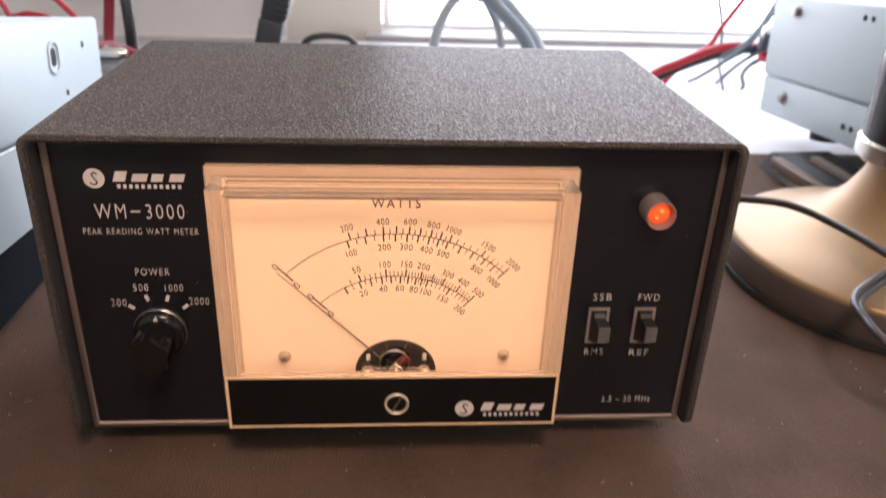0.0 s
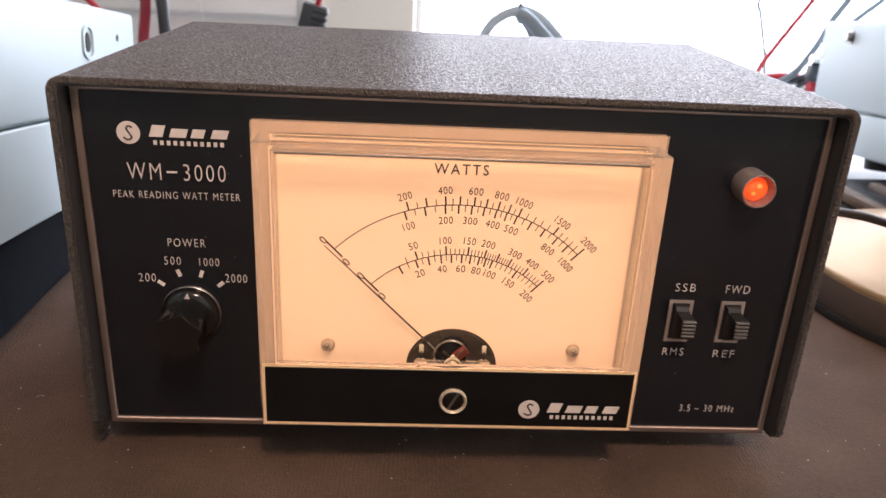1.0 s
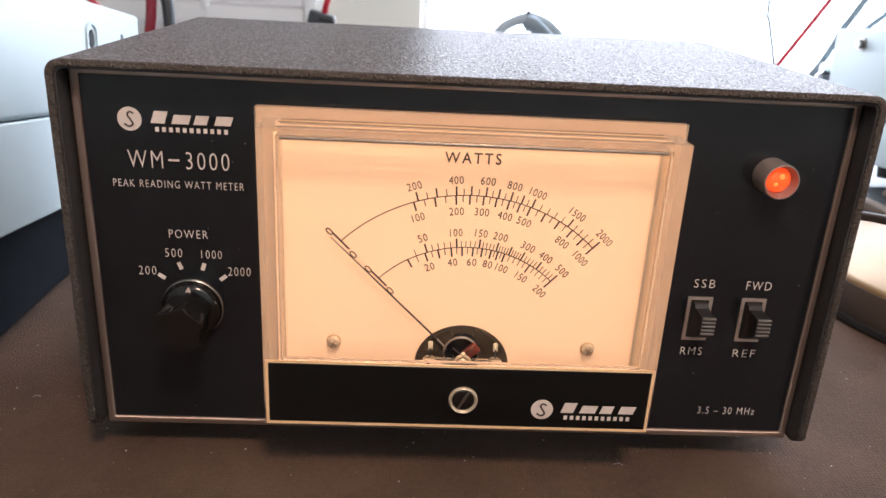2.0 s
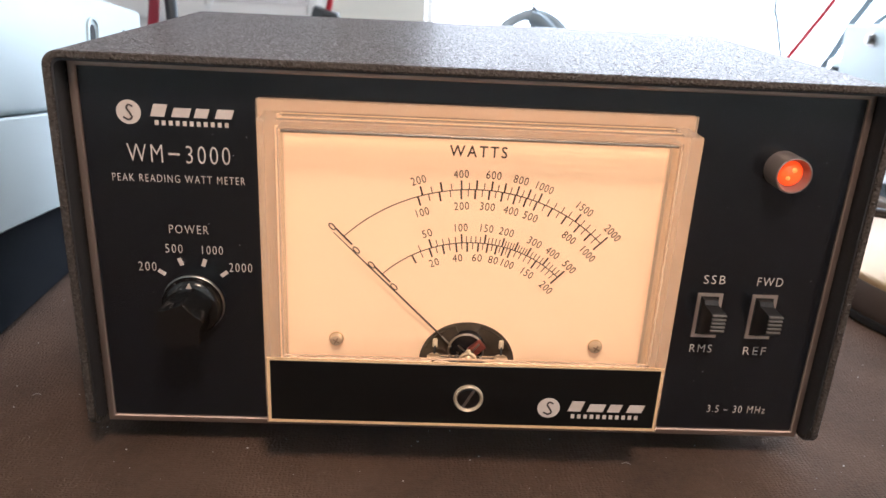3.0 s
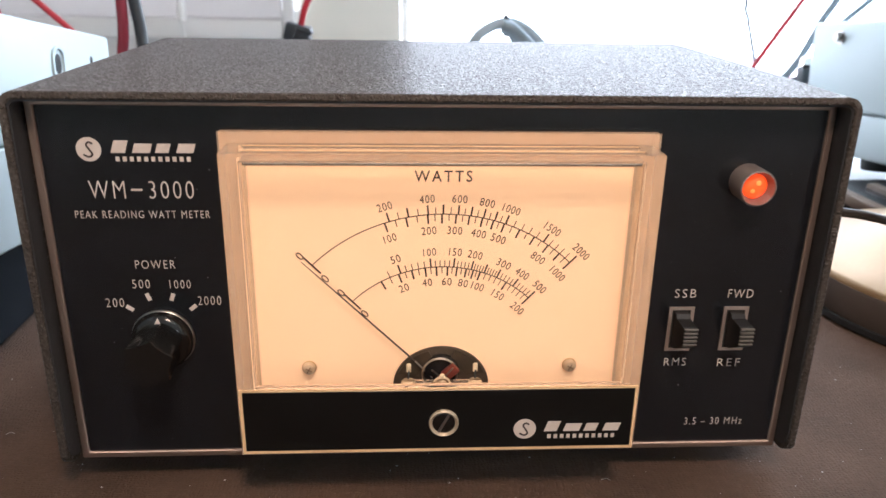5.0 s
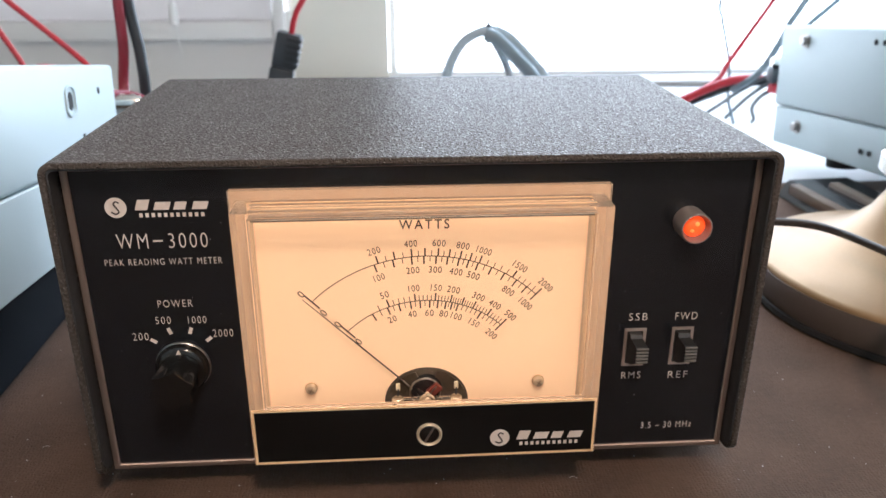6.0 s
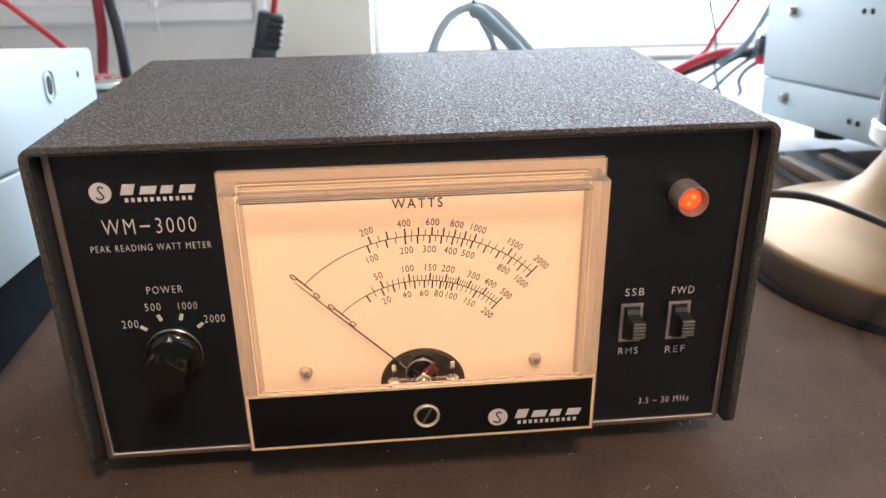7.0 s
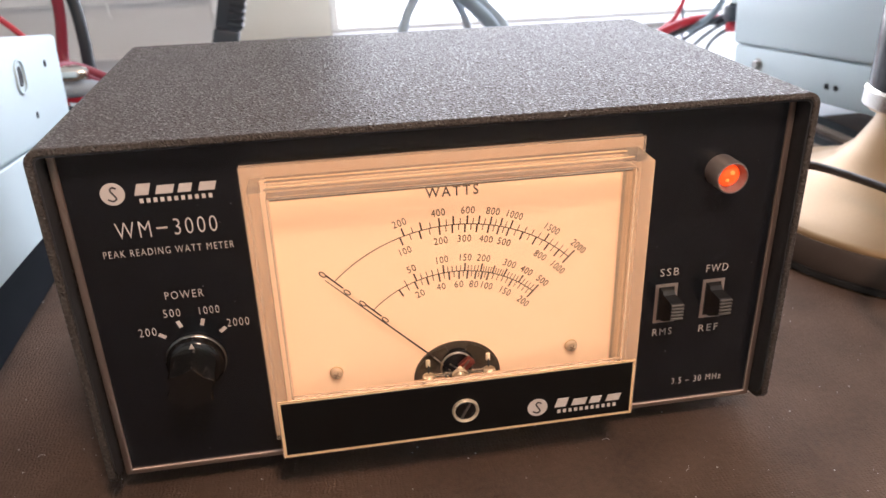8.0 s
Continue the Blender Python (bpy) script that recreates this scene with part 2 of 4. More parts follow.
def circle(r, n, axis="y", at=(0, 0, 0), start=0.0):
    out = []
    for i in range(n):
        a = start + 2 * math.pi * i / n
        c, s = r * math.cos(a), r * math.sin(a)
        p = {"y": (c, 0, s), "z": (c, s, 0), "x": (0, c, s)}[axis]
        out.append((p[0] + at[0], p[1] + at[1], p[2] + at[2]))
    return out


def turned(bm, profile, axis="y", at=(0, 0, 0), n=40, caps=True):
    """A turned solid: profile rows of (radius, way along the axis)."""
    rings = []
    for r, d in profile:
        o = {"y": (at[0], at[1] + d, at[2]), "z": (at[0], at[1], at[2] + d), "x": (at[0] + d, at[1], at[2])}[axis]
        rings.append(circle(r, n, axis, o))
    return loft(bm, rings, caps)


def prism(bm, pts, y0, y1):
    """An outline in x and z, made solid between y0 and y1."""
    return loft(bm, [[(x, y0, z) for x, z in pts], [(x, y1, z) for x, z in pts]])


def frame_ring(bm, outer, inner, y0, y1):
    """A flat rectangular frame; outer and inner are x0, x1, z0, z1."""
    def ring(r, y):
        return [(r[0], y, r[2]), (r[1], y, r[2]), (r[1], y, r[3]), (r[0], y, r[3])]
    rings = [ring(outer, y1), ring(outer, y0), ring(inner, y0), ring(inner, y1), ring(outer, y1)]
    loft(bm, rings, caps=False)
    bmesh.ops.remove_doubles(bm, verts=bm.verts, dist=1e-6)
    return bm


def smooth_path(pts, steps=10):
    """A Catmull-Rom line through the points."""
    p = [Vector(q) for q in pts]
    p = [2 * p[0] - p[1]] + p + [2 * p[-1] - p[-2]]
    out = []
    for i in range(1, len(p) - 2):
        for s in range(steps):
            t = s / steps
            a, b, c, d = p[i - 1], p[i], p[i + 1], p[i + 2]
            out.append(0.5 * ((2 * b) + (c - a) * t + (2 * a - 5 * b + 4 * c - d) * t * t + (3 * b - a - 3 * c + d) * t ** 3))
    out.append(p[-2])
    return out


def tube(bm, pts, r, n=12, steps=10, shift=(0, 0)):
    path = smooth_path(pts, steps)
    rings = []
    side = None
    for i, p in enumerate(path):
        way = (path[min(i + 1, len(path) - 1)] - path[max(i - 1, 0)]).normalized()
        if side is None:
            side = way.orthogonal().normalized()
        side = (side - way * side.dot(way)).normalized()
        up = way.cross(side)
        o = p + side * shift[0] + up * shift[1]
        rings.append([o + r * (math.cos(2 * math.pi * k / n) * side + math.sin(2 * math.pi * k / n) * up) for k in range(n)])
    return loft(bm, rings)


def letters(text, x0, x1, z0, z1, y, depth=0.00012, turn=None, space=1.0, thin=0.0):
    """Words of the built-in font, fitted into a box on an upright plane. turn: (x, z, degrees) to place words made about 0, 0."""
    data = bpy.data.curves.new("words", "FONT")
    data.body, data.size, data.extrude, data.resolution_u = text, 1.0, 0.02, 3
    data.space_character, data.offset = space, -thin
    ob = new("words", data)
    bpy.context.view_layer.update()
    me = bpy.data.meshes.new_from_object(ob.evaluated_get(bpy.context.evaluated_depsgraph_get()))
    bpy.data.objects.remove(ob)
    co = np.array([v.co[:] for v in me.vertices])
    lo, hi = co.min(0), co.max(0)
    bm = bmesh.new()
    bm.from_mesh(me)
    bpy.data.meshes.remove(me)
    for v in bm.verts:
        x = x0 + (v.co.x - lo[0]) / (hi[0] - lo[0]) * (x1 - x0)
        z = z0 + (v.co.y - lo[1]) / (hi[1] - lo[1]) * (z1 - z0)
        d = (v.co.z - lo[2]) / (hi[2] - lo[2])
        if turn:
            c, s = math.cos(radians(turn[2])), math.sin(radians(turn[2]))
            x, z = turn[0] + x * c + z * s, turn[1] - x * s + z * c
        v.co = (x, y - d * depth, z)
    return bm


# ---- the room ----
WALL_Y = 0.86


def setting(name, bm, mat, label=""):
    return tagged(part(name, bm, mat), label, kind="structure")


def room():
    setting("floor", boxed(-1.8, 1.8, -2.2, 1.0, -0.80, -0.74), CARPET, "brown carpet under the desk")
    setting("ceiling", boxed(-1.8, 1.8, -2.2, 1.0, 1.70, 1.76), CEILING_WHITE, "plain white painted ceiling")
    setting("wall_west", boxed(-1.86, -1.8, -2.2, 1.0, -0.74, 1.70), CREAM_WALL, "cream plaster side wall")
    setting("wall_east", boxed(1.8, 1.86, -2.2, 1.0, -0.74, 1.70), CREAM_WALL, "cream plaster side wall")
    setting("wall_south", boxed(-1.8, 1.8, -2.26, -2.2, -0.74, 1.70), CREAM_WALL, "cream plaster wall behind the desk's user")
    # the window wall: one large window, one behind a blind, a cream pier between
    y0, y1 = WALL_Y, WALL_Y + 0.12
    bm = bmesh.new()
    box(bm, -1.8, 1.8, y0, y1, -0.74, -0.003)
    box(bm, -1.8, -0.01, y0, y1, 0.97, 1.70)
    box(bm, -0.01, 1.8, y0, y1, 1.46, 1.70)
    box(bm, -1.8, -0.95, y0, y1, -0.003, 0.97)
    box(bm, -0.14, -0.01, y0, y1, -0.003, 0.97)
    box(bm, 1.75, 1.8, y0, y1, -0.003, 1.46)
    setting("wall_north", bm, CREAM_WALL, "cream plaster wall with two window openings")
    # window frames
    for i, (x0, x1, zt) in enumerate(((-0.01, 1.75, 1.458), (-0.95, -0.14, 0.968)), 1):
        win = setting("window_%d" % i, frame_ring(bmesh.new(), (x0 + 0.002, x1 - 0.002, -0.001, zt), (x0 + 0.012, x1 - 0.012, 0.008, zt - 0.018), y0 + 0.05, y0 + 0.10),
                      WHITE_PAINT, "white painted window frame in strong daylight")
        pane = part("pane", boxed(x0 + 0.012, x1 - 0.012, y0 + 0.07, y0 + 0.074, 0.008, zt - 0.018), CLEAR, win)
        pane.visible_shadow = False
        # the first sill's grey paints in the shadow on its front face
        part("window_sill", boxed(x0 - 0.02, x1 + 0.0, y0 - 0.018, y0 + 0.05, -0.012, 0.003 if i == 1 else -0.0035, bevel=0.001), SHADED_SILL if i == 1 else WHITE_PAINT, win)
    back = part("backdrop", boxed(-6, 6, 4.0, 4.05, -3, 5), OUTSIDE)
    tagged(back, "blown-out pale daylight sky outside the window", kind="structure")
    setting("trim", boxed(-0.95, -0.14, y0 - 0.008, y0 - 0.0005, -0.003, 0.100), WHITE_PAINT, "white board under the blind")
    # desk
    setting("desk_top", boxed(-1.3, 1.4, -0.75, WALL_Y - 0.02, -0.032, -0.004, bevel=0.002), LAMINATE, "white laminate desk top in bright daylight")
    for x in (-1.2, 1.25):
        setting("desk_side", boxed(x, x + 0.04, -0.7, 0.8, -0.74, -0.032), LAMINATE, "white laminate desk side panel")


room()


def blind():
    """A slatted blind before the left window, with its bottom rail and cord."""
    b = tagged(thing("window_blind", pose(0, WALL_Y - 0.03, 0)), "closed off-white slatted blind with a bottom rail", "blind")
    n = 0
    z = 0.13
    while z < 0.95:
        bm = bmesh.new()
        prof = [(-0.004, 0.0), (0.003, 0.012), (0.004, 0.026), (0.0055, 0.026), (0.0045, 0.012), (-0.0025, 0.0)]
        loft(bm, [[(x, d, z + h) for d, h in prof] for x in (-0.97, -0.165)])
        part("slat", bm, BLIND, b)
        z += 0.027
        n += 1
    part("bottom_rail", boxed(-0.97, -0.162, -0.012, 0.010, 0.092, 0.126, bevel=0.004), BLIND, b, "pale mauve-white bottom rail")
    part("hem", boxed(-0.97, -0.162, -0.004, 0.008, 0.066, 0.0905, bevel=0.003), WHITE_PAINT, b)
    part("cord", tube(bmesh.new(), [(-0.286, -0.02, 0.6), (-0.284, -0.02, 0.25), (-0.282, -0.02, 0.125)], 0.0012, 8), WHITE_PAINT, b)
    bm = turned(bmesh.new(), [(0.002, 0.03), (0.0045, 0.026), (0.006, 0.008), (0.0055, 0.0), (0.002, -0.002)], "z", (-0.282, -0.026, 0.088), 16)
    part("tassel", bm, WHITE_PAINT, b, "white plastic cord tassel")
    part("cord_end", tube(bmesh.new(), [(-0.282, -0.026, 0.088), (-0.280, -0.026, 0.072), (-0.277, -0.026, 0.052)], 0.0010, 8), WHITE_PAINT, b)
    part("edge_strip", boxed(-0.160, -0.146, -0.008, 0.012, 0.03, 0.95, bevel=0.002), WHITE_PAINT, b)


blind()


def mat_on_desk():
    """The dark cloth, one gently uneven sheet with thickness."""
    bm = bmesh.new()
    nx, ny = 120, 60
    x0, x1, y0, y1 = -1.1, 1.1, -0.72, 0.370
    top = []
    for j in range(ny + 1):
        row = []
        for i in range(nx + 1):
            x, y = x0 + (x1 - x0) * i / nx, y0 + (y1 - y0) * j / ny
            row.append((x, y, 0.0006 * (noise.noise(Vector((x * 9, y * 9, 3))) - 0.4)))
        top.append(row)
    up = [[bm.verts.new(p) for p in row] for row in top]
    for j in range(ny):
        for i in range(nx):
            bm.faces.new((up[j][i], up[j][i + 1], up[j + 1][i + 1], up[j + 1][i]))
    rim = [up[0][i] for i in range(nx + 1)] + [up[j][nx] for j in range(1, ny + 1)] + [up[ny][i] for i in range(nx - 1, -1, -1)] + [up[j][0] for j in range(ny - 1, 0, -1)]
    low = [bm.verts.new((v.co.x, v.co.y, -0.0038)) for v in rim]
    for i in range(len(rim)):
        j = (i + 1) % len(rim)
        bm.faces.new((rim[i], low[i], low[j], rim[j]))
    bm.faces.new(low)
    tagged(part("desk_mat", bm, CLOTH), "dark brown woven cloth mat on the desk", "mat")
    # dust and lint
    rnd = random.Random(5)
    bm = bmesh.new()
    for k in range(800):
        x, y = rnd.uniform(-0.34, 0.34), rnd.uniform(-0.14, 0.16)
        r = rnd.choice((0.00014, 0.00018, 0.00024, 0.0004))
        v = [bm.verts.new((x + r * rnd.uniform(0.5, 1.4) * math.cos(a), y + r * rnd.uniform(0.5, 1.4) * math.sin(a), 0.0002)) for a in (0, 1.6, 3.1, 4.7)]
        t = bm.verts.new((x, y, 0.0002 + r))
        for i in range(4):
            bm.faces.new((v[i], v[(i + 1) % 4], t))
    for k in range(7):
        x, y, a = rnd.uniform(-0.34, 0.34), rnd.uniform(-0.12, 0.12), rnd.uniform(0, 3.1)
        q = 0.0015
        tube(bm, [(x, y, 0.0004), (x + q * math.cos(a), y + q * math.sin(a), 0.0007), (x + 2 * q * math.cos(a + 0.4), y + 2 * q * math.sin(a + 0.4), 0.0004)], 0.00007, 4, 3)
    tagged(part("dust", bm, DUST), "pale specks of dust and lint on the cloth", "dust", kind="stuff")


mat_on_desk()


# ---- the wattmeter ----
def logo(parent, x, z, k, y):
    """A pale disc and slanted bars in place of the maker's mark; k scales it."""
    part("logo_disc", turned(bmesh.new(), [(3.5e-3 * k, 0), (3.5e-3 * k, -0.00012)], "y", (x, y, z), 40), PRINT, parent)
    q = 1e-3 * k
    curve = [(x + 1.3 * q, y - 0.0001, z + 1.6 * q), (x + 0.2 * q, y - 0.0001, z + 2.1 * q), (x - 0.5 * q, y - 0.0001, z + 1.2 * q), (x + 0.3 * q, y - 0.0001, z - 0.2 * q),
             (x + 0.9 * q, y - 0.0001, z - 1.5 * q), (x - 0.2 * q, y - 0.0001, z - 2.2 * q), (x - 1.6 * q, y - 0.0001, z - 1.5 * q)]
    part("logo_stroke", tube(bmesh.new(), curve, 0.30 * q, 6, 6), INK, parent)
    w = [(6.0, 11.4, 3.6), (12.0, 18.4, 2.7), (18.4, 23.6, 2.7), (24.4, 30.6, 2.7)]
    for a, b, h in w:
        bm = bmesh.new()
        s = 0.9e-3 * k * h / 2.7
        xa, xb, za, zb = x + a * 1e-3 * k, x + (b - 1.4) * 1e-3 * k, z - 1.0e-3 * k, z + (h - 1.0) * 1e-3 * k
        prism(bm, [(xa, za), (xb, za), (xb + s, zb), (xa + s, zb)], y, y - 0.00012)
        part("logo_bar", bm, PRINT, parent)
    bm = bmesh.new()
    for i in range(11):
        xa = x + (7.2 + 2.0 * i) * 1e-3 * k
        prism(bm, [(xa, z - 3.5e-3 * k), (xa + 1.1e-3 * k, z - 3.5e-3 * k), (xa + 1.1e-3 * k, z - 2.1e-3 * k), (xa, z - 2.1e-3 * k)], y, y - 0.00012)
    part("logo_line", bm, PRINT, parent)


def case_shell(bm, x, zt, zb, r, wall, y0, y1):
    """A folded sheet: top and two sides, with rounded bends and rounded lower front corners."""
    corner = 0.007
    stations = [(0.0, 0.0004)] + [(corner * (1 - math.cos(a * math.pi / 16)) + 0.0004, 0.0) for a in range(0, 9)] + [(y1 - y0, 0.0)]
    rings = []
    for d, inset in stations:
        raise_ = corner - math.sqrt(max(0.0, corner ** 2 - max(0.0, corner - d) ** 2))
        low = zb + raise_
        ring = []
        for rad, off, order in ((r, inset, 1), (r - wall, wall - inset, -1)):
            X, Z = x - off, zt - off
            arc = [(-X, low)]
            arc += [(-X + rad - rad * math.cos(a * math.pi / 12), Z - rad + rad * math.sin(a * math.pi / 12)) for a in range(7)]
            arc += [(X - rad + rad * math.sin(a * math.pi / 12), Z - rad + rad * math.cos(a * math.pi / 12)) for a in range(7)]
            arc += [(X, low)]
            ring += arc if order == 1 else arc[::-1]
        rings.append([(px, y0 + d, pz) for px, pz in ring])
    return loft(bm, rings)


def wattmeter():
    w = tagged(thing("wattmeter"), "black wrinkle-painted radio wattmeter with a lit dial, on the cloth", "meter")
    part("case_cover", case_shell(bmesh.new(), 0.1195, 0.1312, 0.0112, 0.0045, 0.0022, -0.0085, 0.1415), WRINKLE, w, "black-brown wrinkle-painted folded steel cover", 40)
    part("case_liner", case_shell(bmesh.new(), 0.1171, 0.1288, 0.0129, 0.0022, 0.0003, -0.0076, 0.0), INSIDE, w)
    part("bottom_plate", boxed(-0.1168, 0.1168, 0.003, 0.139, 0.0095, 0.0112), INSIDE, w)
    part("back_plate", boxed(-0.1168, 0.1168, 0.1365, 0.1385, 0.0113, 0.1285), INSIDE, w)
    for x in (-0.092, 0.092):
        for y in (0.022, 0.118):
            part("foot", turned(bmesh.new(), [(0.006, 0.0003), (0.0072, 0.0022), (0.0068, 0.0093)], "z", (x, y, 0), 24), RUBBER, w)
    front = part("front_panel", boxed(-0.1137, 0.1141, 0.0, 0.0022, 0.0127, 0.1263), PANEL, w, "satin black front panel")
    bm = frame_ring(bmesh.new(), (-0.1160, 0.1162, 0.0105, 0.1281), (-0.1137, 0.1141, 0.0127, 0.1263), -0.0009, 0.0024)
    bmesh.ops.bevel(bm, geom=list(bm.edges), offset=0.0003, segments=1, affect="EDGES")
    part("panel_trim", bm, TRIM, front, "brushed aluminium trim round the panel")
    E = -0.00005
    for text, x0, x1, z0, z1 in (("WM", -0.1018, -0.0916, 0.0990, 0.1043), ("\u2013", -0.0899, -0.0867, 0.10135, 0.10195), ("3000", -0.0848, -0.0720, 0.0990, 0.1043), ("PEAK READING WATT METER", -0.1068, -0.0680, 0.0930, 0.0953),
                                 ("POWER", -0.0915, -0.0797, 0.0770, 0.0797), ("500", -0.0931, -0.0879, 0.0706, 0.0734), ("1000", -0.0820, -0.0757, 0.0705, 0.0732),
                                 ("200", -0.1017, -0.0963, 0.0644, 0.0673), ("2000", -0.0740, -0.0670, 0.0649, 0.0678), ("SSB", 0.0751, 0.0820, 0.0663, 0.0692),
                                 ("FWD", 0.0924, 0.1006, 0.0661, 0.0690), ("RMS", 0.0744, 0.0817, 0.0419, 0.0447), ("REF", 0.0923, 0.0998, 0.0415, 0.0443),
                                 ("3.5 \u2013 30 MHz", 0.0841, 0.1040, 0.0192, 0.0219)):
        part("lettering", letters(text, x0, x1, z0, z1, E, space=1.25, thin=0.014), PRINT, front)
    logo(front, -0.1003, 0.1136, 1.0, E)
    for x, z, a in ((-0.0947, 0.0640, -56), (-0.0888, 0.0677, -20), (-0.0816, 0.0676, 18), (-0.0756, 0.0641, 52)):
        bm = boxed(-0.00062, 0.00062, -0.00012, 0, -0.00125, 0.00125)
        bmesh.ops.transform(bm, matrix=pose(x, E, z, 0, a, 0), verts=bm.verts)
        part("index_mark", bm, PRINT, front)

    # a few specks of dust clinging to the panel
    rnd = random.Random(11)
    bm = bmesh.new()
    for k in range(30):
        x, z, q = rnd.choice((-1, 1)) * rnd.uniform(0.067, 0.112), rnd.uniform(0.016, 0.122), rnd.choice((0.00007, 0.00009, 0.00014))
        v = [bm.verts.new((x + q * rnd.uniform(0.6, 1.3) * math.cos(a), -0.00004, z + q * rnd.uniform(0.6, 1.3) * math.sin(a))) for a in (0, 1.6, 3.1, 4.7)]
        tip = bm.verts.new((x, -0.00004 - q, z))
        for i in range(4):
            bm.faces.new((v[i], v[(i + 1) % 4], tip))
    tagged(part("dust", bm, DUST, front), kind="stuff")

    # power knob: a skirt and a faceted grip
    kx, kz = -0.0855, 0.0539
    skirt = part("knob", turned(bmesh.new(), [(0.0092, -0.0006), (0.0094, -0.0016), (0.0092, -0.0030), (0.0084, -0.0042), (0.0070, -0.0048)], "y", (kx, 0, kz), 48), KNOB, w, "black faceted bakelite knob")
    bm = bmesh.new()
    rings = []
    for d, k in ((-0.0040, 0.86), (-0.0062, 0.90), (-0.0110, 0.90), (-0.0172, 0.97), (-0.0180, 0.93)):
        ring = []
        for i in range(6):
            for da, q in ((-0.06, 1.0), (0.06, 1.0), (0.34, 0.83), (0.52, 0.79), (0.70, 0.83)):
                t = math.pi / 2 - 0.20 + i * math.pi / 3 + da
                ring.append((kx + 0.0082 * k * q * math.cos(t), d, kz + 0.0082 * k * q * math.sin(t)))
        rings.append(ring)
    loft(bm, rings)
    bmesh.ops.bevel(bm, geom=list(bm.edges), offset=0.00022, segments=2, affect="EDGES")
    part("grip", bm, KNOB, skirt, "", 20)
    bm = bmesh.new()
    prism(bm, [(kx - 0.0009, kz + 0.0069), (kx + 0.0009, kz + 0.0069), (kx, kz + 0.0086)], -0.0042, -0.0049)
    part("pointer_mark", bm, PRINT, skirt)
    # thin steel ring added to give the bright highlight along the skirt's edge
    part("skirt_highlight", turned(bmesh.new(), [(0.0094, -0.0001), (0.0097, -0.0005), (0.0096, -0.0012), (0.0092, -0.0016)], "y", (kx, 0, kz), 48), STEEL, skirt)

    # slide switches
    for x in (0.0780, 0.0958):
        z = 0.0553
        sw = part("slide_switch", frame_ring(bmesh.new(), (x - 0.0041, x + 0.0041, z - 0.0078, z + 0.0078), (x - 0.0030, x + 0.0030, z - 0.0067, z + 0.0067), -0.0004, 0.0002), ALU, w, "black slide switch in a bright slot")
        part("slot", boxed(x - 0.0030, x + 0.0030, -0.0002, 0.0001, z - 0.0067, z + 0.0067), HOLE, sw)
        bm = bmesh.new()
        # stepped lever: low shoulder, then the ribbed tip
        prof = [(0.0, 0.0064), (-0.0022, 0.0062), (-0.0034, 0.0050), (-0.0094, 0.0049), (-0.0100, 0.0044), (-0.0100, -0.0012), (-0.0094, -0.0018), (-0.0040, -0.0050), (0.0, -0.0062)]
        loft(bm, [[(px, d, z + h) for d, h in prof] for px in (x - 0.0024, x + 0.0020)])
        part("lever", bm, SWITCH, sw)
        bm = bmesh.new()
        for i in range(5):
            zz = z - 0.0006 + i * 0.0013
            box(bm, x - 0.0024, x + 0.0020, -0.0107, -0.0099, zz - 0.00032, zz + 0.00032, bevel=0.00012, segs=1)
        part("ribs", bm, RIB, sw)

    # indicator
    ix, iz = 0.0926, 0.1046
    ind = part("indicator", turned(bmesh.new(), [(0.0055, 0.0), (0.0055, -0.0080), (0.0053, -0.0086), (0.0050, -0.0087), (0.0048, -0.0083)], "y", (ix, 0, iz), 48, caps=False), BEZEL, w, "lit orange indicator in a metal bezel")
    part("sleeve", turned(bmesh.new(), [(0.0048, -0.0083), (0.0044, -0.0066), (0.0039, -0.0058), (0.0036, -0.0050)], "y", (ix, 0, iz), 40, caps=False), BEZEL, ind)
    part("lens", turned(bmesh.new(), [(0.0040, -0.0046), (0.0038, -0.0058), (0.0031, -0.0067), (0.0018, -0.0072), (0.0006, -0.0074)], "y", (ix, 0, iz), 32), LENS, ind)
    for dx, dz, r in ((0.0004, 0.0012, 0.0011), (-0.0010, -0.0010, 0.0009)):
        part("glow", turned(bmesh.new(), [(r * 0.3, -0.0075), (r * 0.8, -0.0072), (r, -0.0064)], "y", (ix + dx, 0, iz + dz), 20), GLOW, ind)
    return w


WATT = wattmeter()

# dial geometry: pivot and the two arcs
DX, DZ, DY = 0.0009, 0.0398, -0.0040
R_OUT, R_IN = 0.0558, 0.0391
MAIN = {"out_up": ([0, 200, 400, 600, 800, 1000, 1500, 2000], [-44.6, -16.7, -4.7, 4.4, 12.2, 19.3, 32.6, 43.7]),
        "out_low": ([0, 100, 200, 300, 400, 500, 800, 1000], [-44.6, -18.2, -4.9, 3.8, 11.9, 18.9, 34.5, 43.7]),
        "in_up": ([0, 50, 100, 150, 200, 300, 400, 500], [-44.6, -18.9, -5.3, 4.8, 12.7, 24.8, 33.4, 42.7]),
        "in_low": ([0, 10, 20, 40, 60, 80, 100, 150, 200], [-44.6, -28.4, -20.0, -7.9, 2.1, 10.5, 16.9, 29.8, 42.7])}


def angle_of(scale, value):
    return float(np.interp(value, *MAIN[scale]))


def on_dial(r, deg):
    return DX + r * math.sin(radians(deg)), DZ + r * math.cos(radians(deg))


